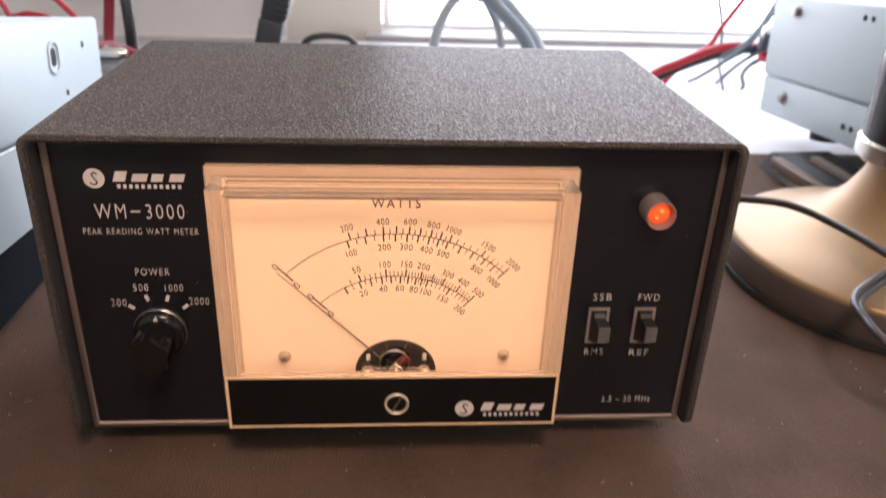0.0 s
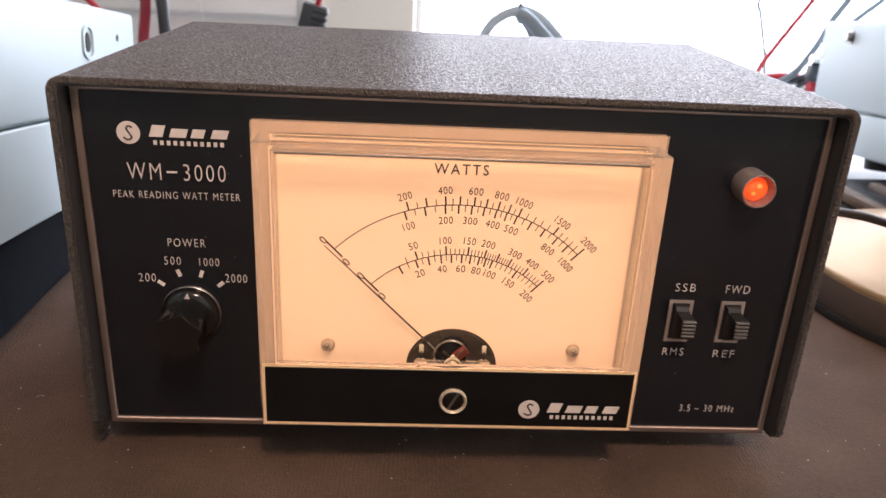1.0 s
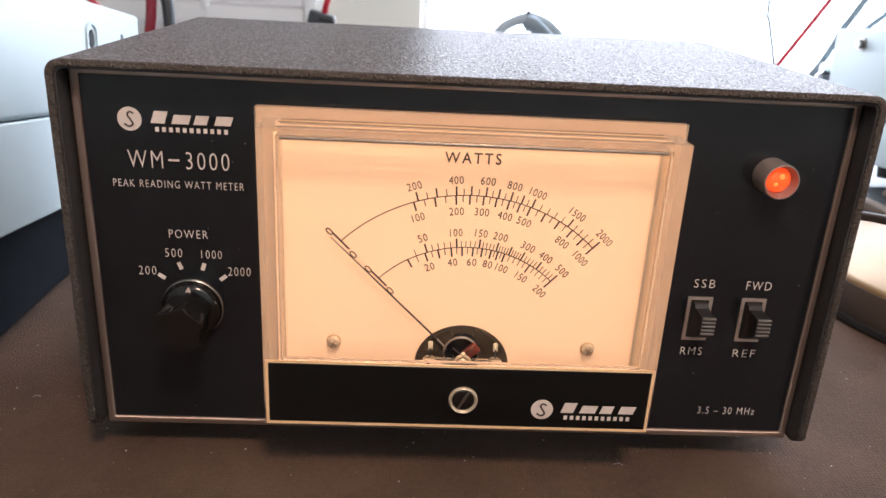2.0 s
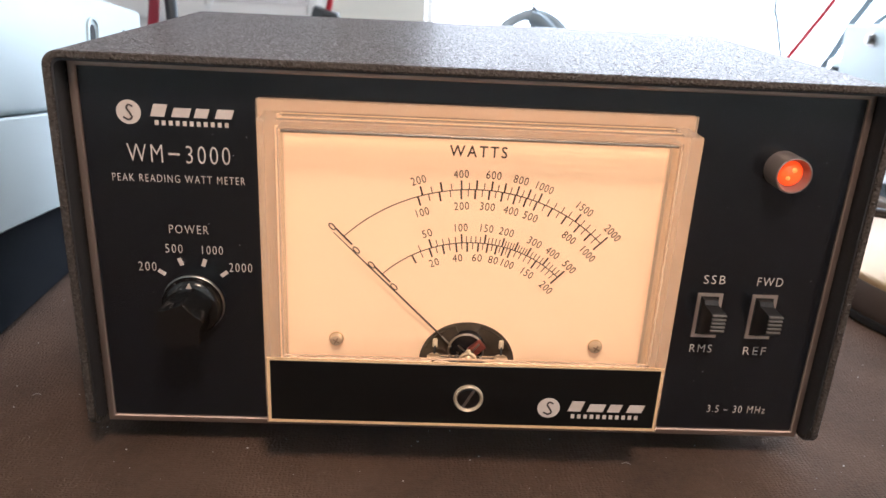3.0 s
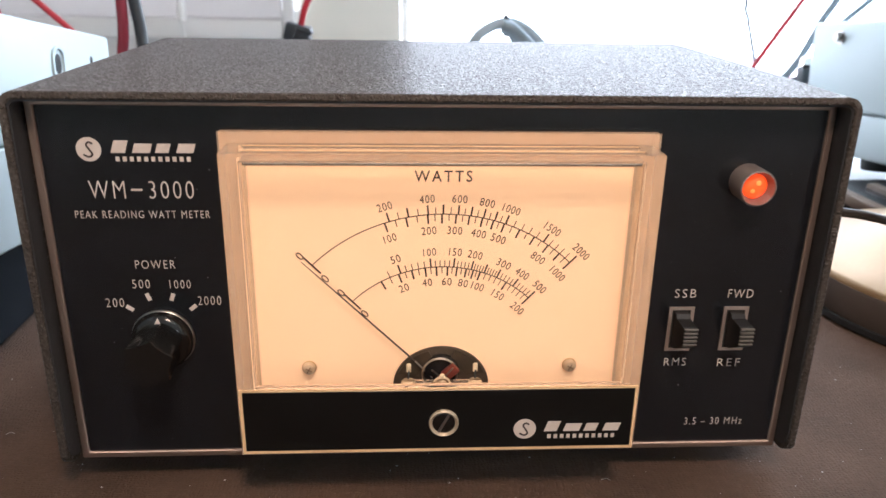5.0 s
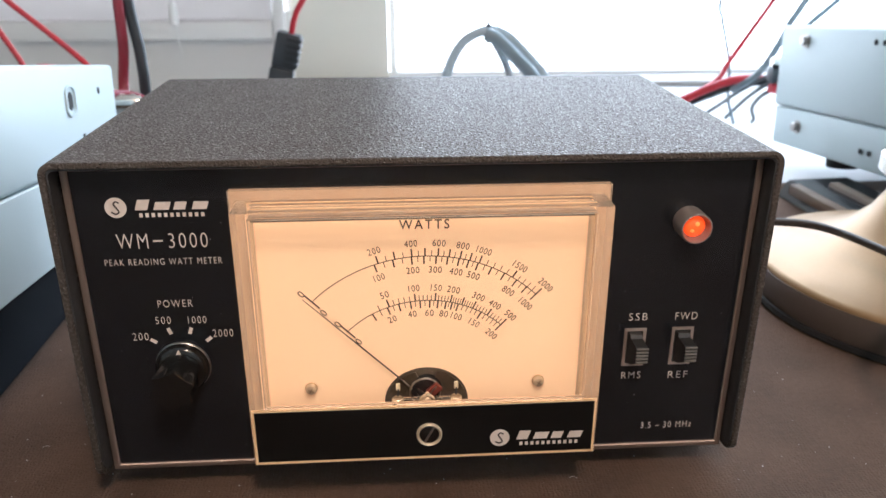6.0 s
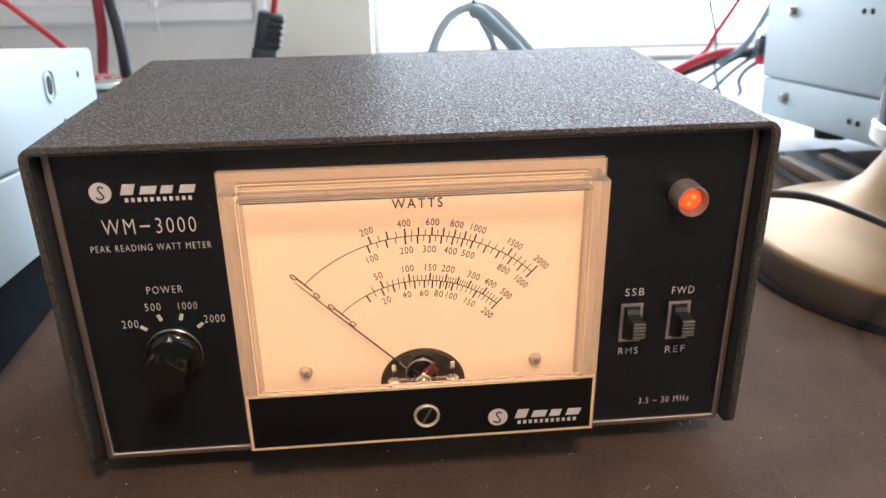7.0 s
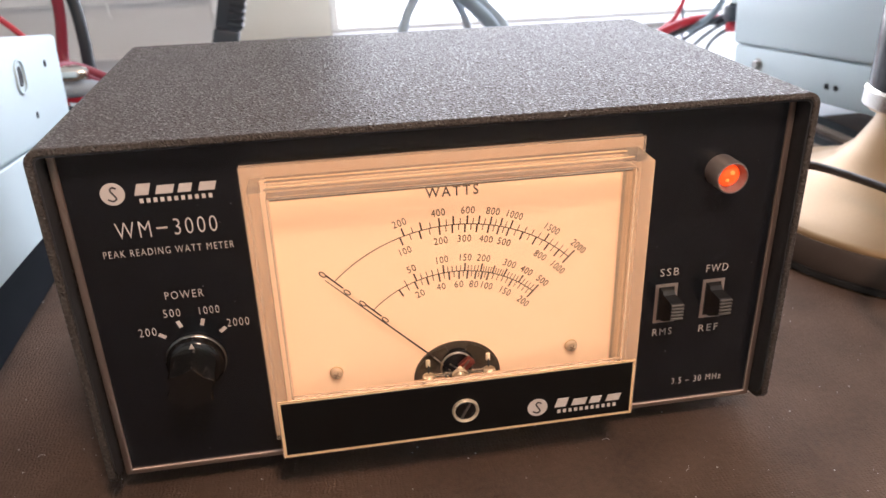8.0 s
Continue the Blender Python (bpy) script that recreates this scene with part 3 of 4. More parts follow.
def panel_meter(w):
    """The big meter: clear cover, lit dial with two double scales, pointer and movement."""
    dial = part("dial", boxed(-0.0575, 0.0575, DY, -0.0022, 0.0250, 0.1128), DIAL, w, "cream dial card glowing peach from its lamps")
    y = DY - 0.0001
    # arcs
    for r, name, last in ((R_OUT, "outer_arc", 43.7), (R_IN, "inner_arc", 42.7)):
        bm = bmesh.new()
        rows = []
        for i in range(73):
            a = -44.6 + (last + 44.6) * i / 72
            rows.append([(p[0], y, p[1]) for p in (on_dial(r - 0.00015, a), on_dial(r + 0.00015, a))])
        loft(bm, rows, caps=False, closed=False)
        part(name, bm, INK, dial)
    # graduations: (scale, radius, out or in, [values], thick at)
    sets = (("out_up", R_OUT, 1, [*range(200, 1001, 50), *range(1100, 2001, 100)], lambda v: v in (1500, 2000) or (v <= 1000 and v % 100 == 0)),
            ("out_low", R_OUT, -1, [*range(100, 501, 25), *range(550, 1001, 50)], lambda v: v % 100 == 0 or (v < 500 and v % 50 == 0)),
            ("in_up", R_IN, 1, [*range(40, 101, 10), *range(110, 301, 10), *range(320, 501, 20)], lambda v: v % 100 == 0 or v in (50, 150, 250)),
            ("in_low", R_IN, -1, [*range(10, 51, 5), *range(55, 101, 5), *range(110, 201, 10)], lambda v: v % 10 == 0 and v <= 100 or v in (150, 200)))
    for scale, r, side, values, thick in sets:
        bm = bmesh.new()
        for v in values:
            a = angle_of(scale, v)
            big = thick(v)
            length, half = (0.0029, 0.00026) if big else (0.0021, 0.00013)
            p = []
            for rr, s in ((r, -1), (r, 1), (r + side * length, 1), (r + side * length, -1)):
                x, z = on_dial(rr, a)
                p.append((x + s * half * math.cos(radians(a)), y - 0.00003, z - s * half * math.sin(radians(a))))
            bm.faces.new([bm.verts.new(q) for q in p])
        part("graduation", bm, INK, dial)
    # zero lines across both arcs
    for r in (R_OUT, R_IN):
        bm = bmesh.new()
        p = []
        for rr, s in ((r - 0.0036, -1), (r - 0.0036, 1), (r + 0.0036, 1), (r + 0.0036, -1)):
            x, z = on_dial(rr, -44.6)
            p.append((x + s * 0.00028 * 0.71, y - 0.00003, z + s * 0.00028 * 0.71))
        bm.faces.new([bm.verts.new(q) for q in p])
        part("zero_line", bm, INK, dial)
    # numerals
    rows = (("out_up", 0.0606, (200, 400, 600, 800, 1000, 1500, 2000)), ("out_low", 0.0508, (100, 200, 300, 400, 500, 800, 1000)),
            ("in_up", 0.0440, (50, 100, 150, 200, 300, 400, 500)), ("in_low", 0.0343, (20, 40, 60, 80, 100, 150, 200)))
    for scale, r, values in rows:
        for v in values:
            a = angle_of(scale, v)
            if scale == "in_low" and v == 100:
                a += 1.3
            digits = str(v)
            k = 0.00147 * len(digits) - (0.0006 if digits[0] == "1" else 0.0)
            x, z = on_dial(r, a)
            part("numeral", letters(digits, -k / 2, k / 2, -0.00122, 0.00122, y, 0.00008, (x, z, a), space=1.12, thin=0.005), INK, dial)
    for r in (0.0604, 0.0501, 0.0435, 0.0336):
        x, z = on_dial(r, -45.0)
        part("numeral", letters("0", -0.0008, 0.0008, -0.0014, 0.0014, y, 0.00008, (x, z, -45)), INK, dial)
    part("lettering", letters("WATTS", -0.0078, 0.0090, 0.1054, 0.1088, y, 0.00008, space=1.3, thin=-0.006), INK, dial)

    # movement in its half-round window
    hx, hz = 0.0009, 0.0385
    bm = bmesh.new()
    prism(bm, [(hx + 0.0152 * math.cos(math.pi * i / 32), hz + 0.0138 * math.sin(math.pi * i / 32)) for i in range(33)], DY - 0.0002, DY - 0.0006)
    hub = part("movement", bm, PLATE, dial, "dark movement with a red-brown coil")
    # brownish pole pieces, paler than the plate to give the sheen on either side
    for a0, a1 in ((22, 74), (106, 158)):
        bm = bmesh.new()
        ring = [(hx + 0.0146 * math.cos(radians(a0 + (a1 - a0) * i / 10)), hz + 0.0130 * math.sin(radians(a0 + (a1 - a0) * i / 10))) for i in range(11)]
        ring += [(hx + 0.0082 * math.cos(radians(a1 - (a1 - a0) * i / 10)), hz + 0.0084 * math.sin(radians(a1 - (a1 - a0) * i / 10)) + 0.0008) for i in range(11)]
        prism(bm, ring, DY - 0.0007, DY - 0.0014)
        part("pole_piece", bm, POLE, hub)
    part("core", turned(bmesh.new(), [(0.0056, 0), (0.0056, -0.002), (0.0050, -0.0026)], "y", (hx, DY - 0.0006, hz + 0.0056), 32), PANEL, hub)
    bm = boxed(-0.0026, 0.0026, -0.0010, 0.0010, -0.0017, 0.0017, bevel=0.0004)
    bmesh.ops.transform(bm, matrix=pose(hx + 0.0026, DY - 0.0042, hz + 0.0068, 0, -42, 0), verts=bm.verts)
    part("coil", bm, COPPER, hub)
    part("coil_ring", turned(bmesh.new(), [(0.0054, 0), (0.0058, -0.0006), (0.0054, -0.0012), (0.0051, -0.0006), (0.0054, 0)], "y", (hx - 0.0006, DY - 0.0028, hz + 0.0056), 32, caps=False), STEEL, hub)
    part("spring", turned(bmesh.new(), [(0.0027, 0), (0.0029, -0.0006), (0.0024, -0.0012), (0.0016, -0.0006), (0.0010, -0.0012), (0.0003, -0.0013)], "y", (hx, DY - 0.0054, hz + 0.0034), 24), NICKEL, hub)
    part("bridge", boxed(hx - 0.0125, hx + 0.0125, DY - 0.0048, DY - 0.0036, hz + 0.0030, hz + 0.0040, bevel=0.0003), ACRYLIC, hub)
    for x in (hx - 0.0105, hx + 0.0105):
        part("post", turned(bmesh.new(), [(0.0018, -0.0012), (0.0022, 0.0), (0.0022, 0.0014), (0.0016, 0.0020)], "z", (x, DY - 0.0042, hz + 0.0020), 20), NICKEL, hub)
        bm = boxed(x - 0.0006, x + 0.0010, DY - 0.0020, DY - 0.0008, hz + 0.0052, hz + 0.0084, bevel=0.0005)
        part("lug", bm, CERAMIC, hub)
        part("lead", tube(bmesh.new(), [(x, DY - 0.0042, hz + 0.0022), (x + 0.0001, DY - 0.003, hz + 0.0042), (x + 0.0003, DY - 0.0016, hz + 0.0062)], 0.00035, 8), BLACK_PVC, hub)
    for dz, a in ((0.0052, 40), (0.0052, -52)):
        bm = boxed(-0.0048, 0.0048, -0.0002, 0.0002, -0.0002, 0.0002)
        bmesh.ops.transform(bm, matrix=pose(hx + 0.0004, DY - 0.0056, hz + dz, 0, a, 0), verts=bm.verts)
        part("cross_arm", bm, STEEL, hub)
    part("hub_cap", turned(bmesh.new(), [(0.0008, 0), (0.0008, -0.0006), (0.0003, -0.0009)], "y", (hx, DY - 0.0058, hz + 0.0064), 16), CERAMIC, hub)

    # pointer
    a = -45.3
    bm = bmesh.new()
    near, far = on_dial(0.0118, a), on_dial(0.0592, a)
    p0, p1 = Vector((near[0], DY - 0.0022, near[1])), Vector((far[0], DY - 0.0022, far[1]))
    rings = []
    for p, r in ((p0, 0.00034), (p0.lerp(p1, 0.5), 0.00027), (p1, 0.00014)):
        rings.append([p + Vector((r * math.cos(t) * 0.7, r * math.sin(t), r * math.cos(t) * 0.7)) for t in (0, 1.571, 3.142, 4.712)])
    loft(bm, rings)
    part("pointer", bm, INK, dial, "thin black pointer resting at zero")
    near0 = on_dial(0.0040, a)
    part("pointer_tail", tube(bmesh.new(), [(near0[0], DY - 0.0030, near0[1]), ((near0[0] + near[0]) / 2, DY - 0.0026, (near0[1] + near[1]) / 2), (near[0], DY - 0.0022, near[1])], 0.00032, 8, 3), STEEL, dial)

    # dial screws
    for x in (-0.0405, 0.0418):
        z = 0.0452
        sc = part("screw", turned(bmesh.new(), [(0.0021, -0.0001), (0.0021, -0.0012), (0.0017, -0.0019), (0.0006, -0.0022)], "y", (x, DY, z), 24), NICKEL, dial)
        part("washer", turned(bmesh.new(), [(0.0021, -0.0001), (0.0023, -0.0001), (0.0023, -0.0004), (0.0021, -0.0005)], "y", (x, DY, z), 24, caps=False), BRASS, sc)
        for t in (30, 120):
            bm = boxed(-0.0011, 0.0011, -0.00230, -0.0019, -0.00018, 0.00018)
            bmesh.ops.transform(bm, matrix=pose(x, DY, z, 0, t, 0), verts=bm.verts)
            part("slot", bm, BROWN_LINE, sc)

    # clear cover: thick walls, a flange on the panel, a thin window
    x0, x1, z0, z1, yf = -0.0605, 0.0611, 0.0222, 0.1164, -0.0172
    cover = part("cover", frame_ring(bmesh.new(), (x0, x1, z0, z1), (x0 + 0.0052, x1 - 0.0052, z0 + 0.0015, z1 - 0.0021), yf, -0.0036), ACRYLIC, w, "clear acrylic meter cover with thick edges")
    fl = part("flange", frame_ring(bmesh.new(), (-0.0634, 0.0638, 0.0195, 0.1196), (-0.0578, 0.0578, 0.0245, 0.1132), -0.0035, -0.0022), ACRYLIC, cover)
    # added frame that glows by itself, as the lamp-lit acrylic would
    part("housing", frame_ring(bmesh.new(), (-0.0632, 0.0636, 0.0205, 0.1194), (-0.0560, 0.0560, 0.0300, 0.1120), -0.0021, -0.0001), HOUSING, cover, "peach frame with its own emission for the acrylic's lamp glow")
    win = part("window", boxed(x0 + 0.0053, x1 - 0.0053, yf + 0.0001, yf + 0.0016, 0.0448, z1 - 0.0022), CLEAR, cover)
    bead = part("bead", tube(bmesh.new(), [(x0 + 0.006, yf + 0.0026, z1 - 0.0030), (0.0, yf + 0.0026, z1 - 0.0030), (x1 - 0.006, yf + 0.0026, z1 - 0.0030)], 0.0007, 12, 4), CHROME, cover)
    part("seam", frame_ring(bmesh.new(), (x0 + 0.0052, x1 - 0.0052, 0.0440, z1 - 0.0021), (x0 + 0.0055, x1 - 0.0055, 0.0450, z1 - 0.0024), yf + 0.0018, yf + 0.0026), HOUSING, cover)
    # thin gold lines paint highlights on the cover's top, brown ones run between
    for yr, half, mat in ((-0.0046, 0.00022, BROWN_LINE), (-0.0068, 0.00035, EDGE), (-0.0086, 0.00022, BROWN_LINE), (-0.0128, 0.00022, EDGE), (-0.0150, 0.00018, BROWN_LINE)):
        part("edge_line", boxed(x0 + 0.0048, x1 - 0.0048, yr - half, yr + half, z1 - 0.0003, z1 + 0.0002, bevel=0.00008, segs=1), mat, cover)
    for ob in (cover, fl, win, bead):
        ob.visible_shadow = False
    # printed band along the bottom
    band = part("name_band", boxed(x0 + 0.0013, x1 - 0.0012, yf - 0.0002, yf + 0.0022, z0 + 0.0012, 0.0439, bevel=0.0001, segs=1), BAND, cover, "glossy black band along the cover's foot")
    # gold colour stands in for lamp glow along the acrylic's edge
    edge = part("band_edge", frame_ring(bmesh.new(), (x0 + 0.0004, x1 - 0.0004, z0 + 0.0002, 0.0447), (x0 + 0.0013, x1 - 0.0012, z0 + 0.0012, 0.0439), yf - 0.0001, yf + 0.0006), EDGE, cover, "acrylic edge coloured gold for its lamp glow")
    logo(band, 0.0264, 0.0300, 1.0, yf - 0.00022)
    ad = part("zero_adjuster", turned(bmesh.new(), [(0.0046, 0.0), (0.0046, -0.0008), (0.0042, -0.0013), (0.0036, -0.0008), (0.0035, -0.0002)], "y", (0.0012, yf - 0.0002, 0.0328), 40, caps=False), NICKEL, cover, "slotted black screw in a bright ring")
    part("screw_head", turned(bmesh.new(), [(0.0035, -0.0001), (0.0035, -0.0005), (0.0031, -0.0007)], "y", (0.0012, yf - 0.0002, 0.0328), 32), KNOB, ad)
    bm = boxed(-0.0033, 0.0033, -0.00085, -0.00065, -0.0004, 0.0004)
    bmesh.ops.transform(bm, matrix=pose(0.0012, yf - 0.0002, 0.0328, 0, -62, 0), verts=bm.verts)
    part("slot", bm, STEEL, ad)


panel_meter(WATT)


# ---- the grey sets on either side ----
def hex_screw(parent, x, y, z, face):
    """A hexagon-headed screw on a side face; face is the outward x sign."""
    bm = bmesh.new()
    rings = []
    for r, d in ((0.0064, 0.0), (0.0064, 0.0006), (0.0042, 0.0007), (0.0042, 0.0040), (0.0034, 0.0046)):
        rings.append([(x + face * d, y + r * math.cos(a * math.pi / 3), z + r * math.sin(a * math.pi / 3)) for a in range(6)])
    loft(bm, rings)
    part("hex_screw", bm, STEEL, parent)


def left_set():
    """A pale grey set with its front raised on a bail; local x runs outward to its right face at 0, y to its back."""
    m = pose(-0.1868, 0.270, 0.119, -8.6, 0, 5.7)
    s = tagged(thing("radio_set", m), "pale grey steel radio set tilted up at its front", "radio")
    L, H, W = 0.335, 0.0935, 0.26
    part("lower_case", boxed(-W, 0.0, -L, 0.0, -H, -0.0532, bevel=0.0008, segs=1), GREY_PAINT, s)
    part("upper_case", boxed(-W, 0.0004, -L, 0.0, -0.0527, 0.0, bevel=0.0025, segs=3), GREY_PAINT, s)
    # recessed oval and small holes on the side
    bm = bmesh.new()
    for r0, r1, d0, d1 in ((0.0052, 0.0040, 0.0006, 0.0014),):
        rings = []
        for r, d in ((r0, 0.0), (r0, d1), (r1, d1), (r1, 0.0002)):
            rings.append([(d, -0.0985 + 1.75 * r * math.cos(a * math.pi / 16), -0.0185 + (0.0032 if math.sin(a * math.pi / 16) > 0 else -0.0032) + r * math.sin(a * math.pi / 16)) for a in range(32)])
        loft(bm, rings, caps=False)
    part("oval_boss", bm, GREY_PAINT, s)
    bm = bmesh.new()
    loft(bm, [[(d, -0.0985 + 0.0040 * math.cos(a * math.pi / 12), -0.0185 + 0.0048 * math.sin(a * math.pi / 12)) for a in range(24)] for d in (0.0003, 0.0008)])
    part("oval_hole", bm, HOLE, s)
    for y, z, r in ((-0.0410, -0.0148, 0.0019), (-0.081, -0.0385, 0.0017)):
        part("hole", turned(bmesh.new(), [(r, 0.0003), (r, 0.0008)], "x", (0, y, z), 20), HOLE, s)
    return s


def right_set():
    m = pose(0.349, 0.4575, 0.1165, -5.4, 0, 0)
    s = tagged(thing("power_supply", m), "pale grey steel power supply with hexagon screws", "power supply")
    L, H, W = 0.32, 0.101, 0.22
    part("lower_case", boxed(0.0, W, -L, 0.0, -H, -0.0672, bevel=0.002), GREY_PAINT, s)
    part("upper_case", boxed(-0.0006, W, -L, 0.003, -0.0664, 0.0040, bevel=0.003, segs=3), GREY_PAINT, s)
    hex_screw(s, -0.0006, -0.0419, -0.0085, -1)
    hex_screw(s, 0.0, -0.0425, -0.0819, -1)
    for y, z in ((-0.1415, -0.0065), (-0.1520, -0.0065), (-0.1414, -0.0872), (-0.1525, -0.0872)):
        part("hole", turned(bmesh.new(), [(0.0021, -0.0003), (0.0021, -0.0012)], "x", (0, y, z), 20), HOLE, s)
    for y, h in ((-0.07, 0.012), (-0.29, 0.030)):
        for x in (0.03, 0.19):
            part("foot", turned(bmesh.new(), [(0.013, -h), (0.014, 0.001)], "z", (x, y, -H), 24), RUBBER, s)
    return s


def wedge_stand():
    """A black wedge that holds the radio set's front up."""
    w = tagged(thing("wedge_stand"), "matt black wedge stand under the radio set", "stand")
    bm = bmesh.new()
    prof = [(-0.045, 0.0004), (0.250, 0.0004), (0.250, 0.0262), (-0.045, 0.0712)]
    loft(bm, [[(x, y, z) for y, z in prof] for x in (-0.430, -0.189)])
    bmesh.ops.bevel(bm, geom=list(bm.edges), offset=0.002, segments=2, affect="EDGES")
    part("body", bm, DARK_STEEL, w)


left_set()
wedge_stand()
right_set()


# ---- desk lamp ----
def desk_lamp():
    cx, cy = 0.297, 0.140
    d = tagged(thing("desk_lamp", pose(cx, cy, 0)), "champagne metal desk lamp with a wide flared round base", "lamp")
    part("base", turned(bmesh.new(), [(0.0935, 0.0196), (0.0945, 0.0202), (0.0942, 0.0222), (0.0915, 0.0234), (0.082, 0.0254), (0.066, 0.0310), (0.050, 0.0390), (0.038, 0.0500), (0.030, 0.0640), (0.0255, 0.0800), (0.024, 0.092)], "z", n=96), BASE_METAL, d, "satin champagne metal base", 60)
    # separate dark brown wall: shade on the side away from the window, as colour
    part("base_rim", turned(bmesh.new(), [(0.0945, 0.003), (0.0955, 0.005), (0.0955, 0.0185), (0.0948, 0.0201), (0.0930, 0.0204)], "z", n=96), RIM, d, "rim wall coloured darker for its shade")
    part("base_ring", turned(bmesh.new(), [(0.0955, 0.0002), (0.0972, 0.0012), (0.0968, 0.0040), (0.0945, 0.0042)], "z", n=96), RUBBER, d, "black rubber ring")
    part("column", turned(bmesh.new(), [(0.033, 0.075), (0.036, 0.076), (0.036, 0.30), (0.033, 0.31)], "z", n=48), LACQUER, d, "dark glossy column")
    part("collar", turned(bmesh.new(), [(0.0365, 0.074), (0.0378, 0.0755), (0.0378, 0.084), (0.0365, 0.0855)], "z", n=48), CHROME, d)
    part("arm", tube(bmesh.new(), [(0, 0, 0.305), (-0.02, -0.05, 0.46), (-0.10, -0.22, 0.62), (-0.20, -0.42, 0.68), (-0.257, -0.50, 0.635)], 0.008, 16), BASE_METAL, d)
    bm = turned(bmesh.new(), [(0.015, 0.075), (0.03, 0.07), (0.075, 0.02), (0.085, -0.02), (0.083, -0.02), (0.073, 0.018), (0.028, 0.067), (0.012, 0.070)], "z", n=48)
    bmesh.ops.transform(bm, matrix=look((-0.257, -0.50, 0.56), (-0.267, -0.14, 0.03)), verts=bm.verts)
    part("shade", bm, LACQUER, d)


desk_lamp()


# ---- cables and small things ----
def cable(name, pts, r, mat, label, twin=0.0):
    bm = bmesh.new()
    if twin:
        for s in (-1, 1):
            tube(bm, pts, r, 10, 12, (0.0, s * twin))
    else:
        tube(bm, pts, r, 12, 12)
    return tagged(part(name, bm, mat), label, "cable")


cable("lamp_cord", [(0.150, 0.165, 0.030), (0.175, 0.150, 0.047), (0.200, 0.142, 0.050), (0.221, 0.133, 0.050), (0.233, 0.106, 0.050), (0.240, 0.071, 0.050), (0.238, 0.056, 0.050),
                    (0.226, 0.050, 0.050), (0.204, 0.034, 0.048), (0.199, 0.019, 0.046), (0.205, 0.000, 0.040), (0.250, -0.03, 0.006), (0.36, -0.06, 0.003), (0.60, -0.10, 0.003)],
      0.0017, BROWN_CORD, "dark two-core flex draped over the lamp base", 0.0016)
cable("red_cable", [(-0.203, 0.37, 0.34), (-0.205, 0.362, 0.20), (-0.206, 0.360, 0.138), (-0.207, 0.360, 0.115), (-0.210, 0.358, 0.090), (-0.206, 0.350, 0.080), (-0.190, 0.345, 0.074), (-0.160, 0.345, 0.056), (-0.13, 0.36, 0.01)],
      0.0038, DARK_RED, "thick red cable hanging behind the radio set")
cable("black_cable", [(-0.212, 0.372, 0.34), (-0.205, 0.368, 0.20), (-0.199, 0.365, 0.138), (-0.196, 0.363, 0.118), (-0.1945, 0.360, 0.097), (-0.1945, 0.360, 0.080), (-0.190, 0.36, 0.03), (-0.18, 0.40, 0.004)],
      0.0042, BLACK_PVC, "thick black cable hanging behind the radio set")
cable("red_wire", [(-0.345, 0.37, 0.21), (-0.300, 0.362, 0.140), (-0.284, 0.360, 0.112), (-0.279, 0.360, 0.1025), (-0.267, 0.360, 0.1045), (-0.250, 0.360, 0.101), (-0.235, 0.355, 0.09), (-0.225, 0.35, 0.05)], 0.0021, RED_PVC, "thin red wire behind the radio set")
cable("red_wire", [(-0.310, 0.35, 0.185), (-0.277, 0.345, 0.153), (-0.252, 0.345, 0.130), (-0.229, 0.342, 0.109), (-0.216, 0.338, 0.092), (-0.208, 0.335, 0.06)], 0.0021, RED_PVC, "thin red wire slanting down behind the radio set")


cable("red_lead", [(-0.222, 0.295, 0.0965), (-0.214, 0.300, 0.0945), (-0.205, 0.315, 0.0920), (-0.196, 0.328, 0.0890), (-0.183, 0.332, 0.082), (-0.168, 0.335, 0.072), (-0.15, 0.345, 0.05), (-0.14, 0.36, 0.002)], 0.0028, DARK_RED, "red lead leaving the radio set's back")


def rear_connectors():
    c = tagged(thing("cable_joint", pose(-0.196, 0.318, 0.086)), "silvery connectors with red leads behind the radio set", "connector")
    bm = turned(bmesh.new(), [(0.0045, -0.03), (0.0055, -0.026), (0.0055, 0.004), (0.0035, 0.010)], "x", n=20)
    part("sleeve", bm, CHROME, c)
    bm = turned(bmesh.new(), [(0.005, -0.03), (0.0058, -0.024), (0.0055, 0.006), (0.0035, 0.012)], "x", (0.004, 0.004, -0.011), 20)
    part("sleeve", bm, GREY_PVC, c)
    part("lead", tube(bmesh.new(), [(-0.03, 0.01, -0.018), (0.0, 0.006, -0.0185), (0.03, 0.002, -0.03), (0.05, 0.01, -0.083)], 0.0032, 12), RED_PVC, c)
    part("lead", tube(bmesh.new(), [(-0.03, 0.0, -0.024), (0.0, 0.0, -0.027), (0.022, 0.002, -0.040), (0.035, 0.01, -0.083)], 0.0045, 12), BLACK_PVC, c)


rear_connectors()


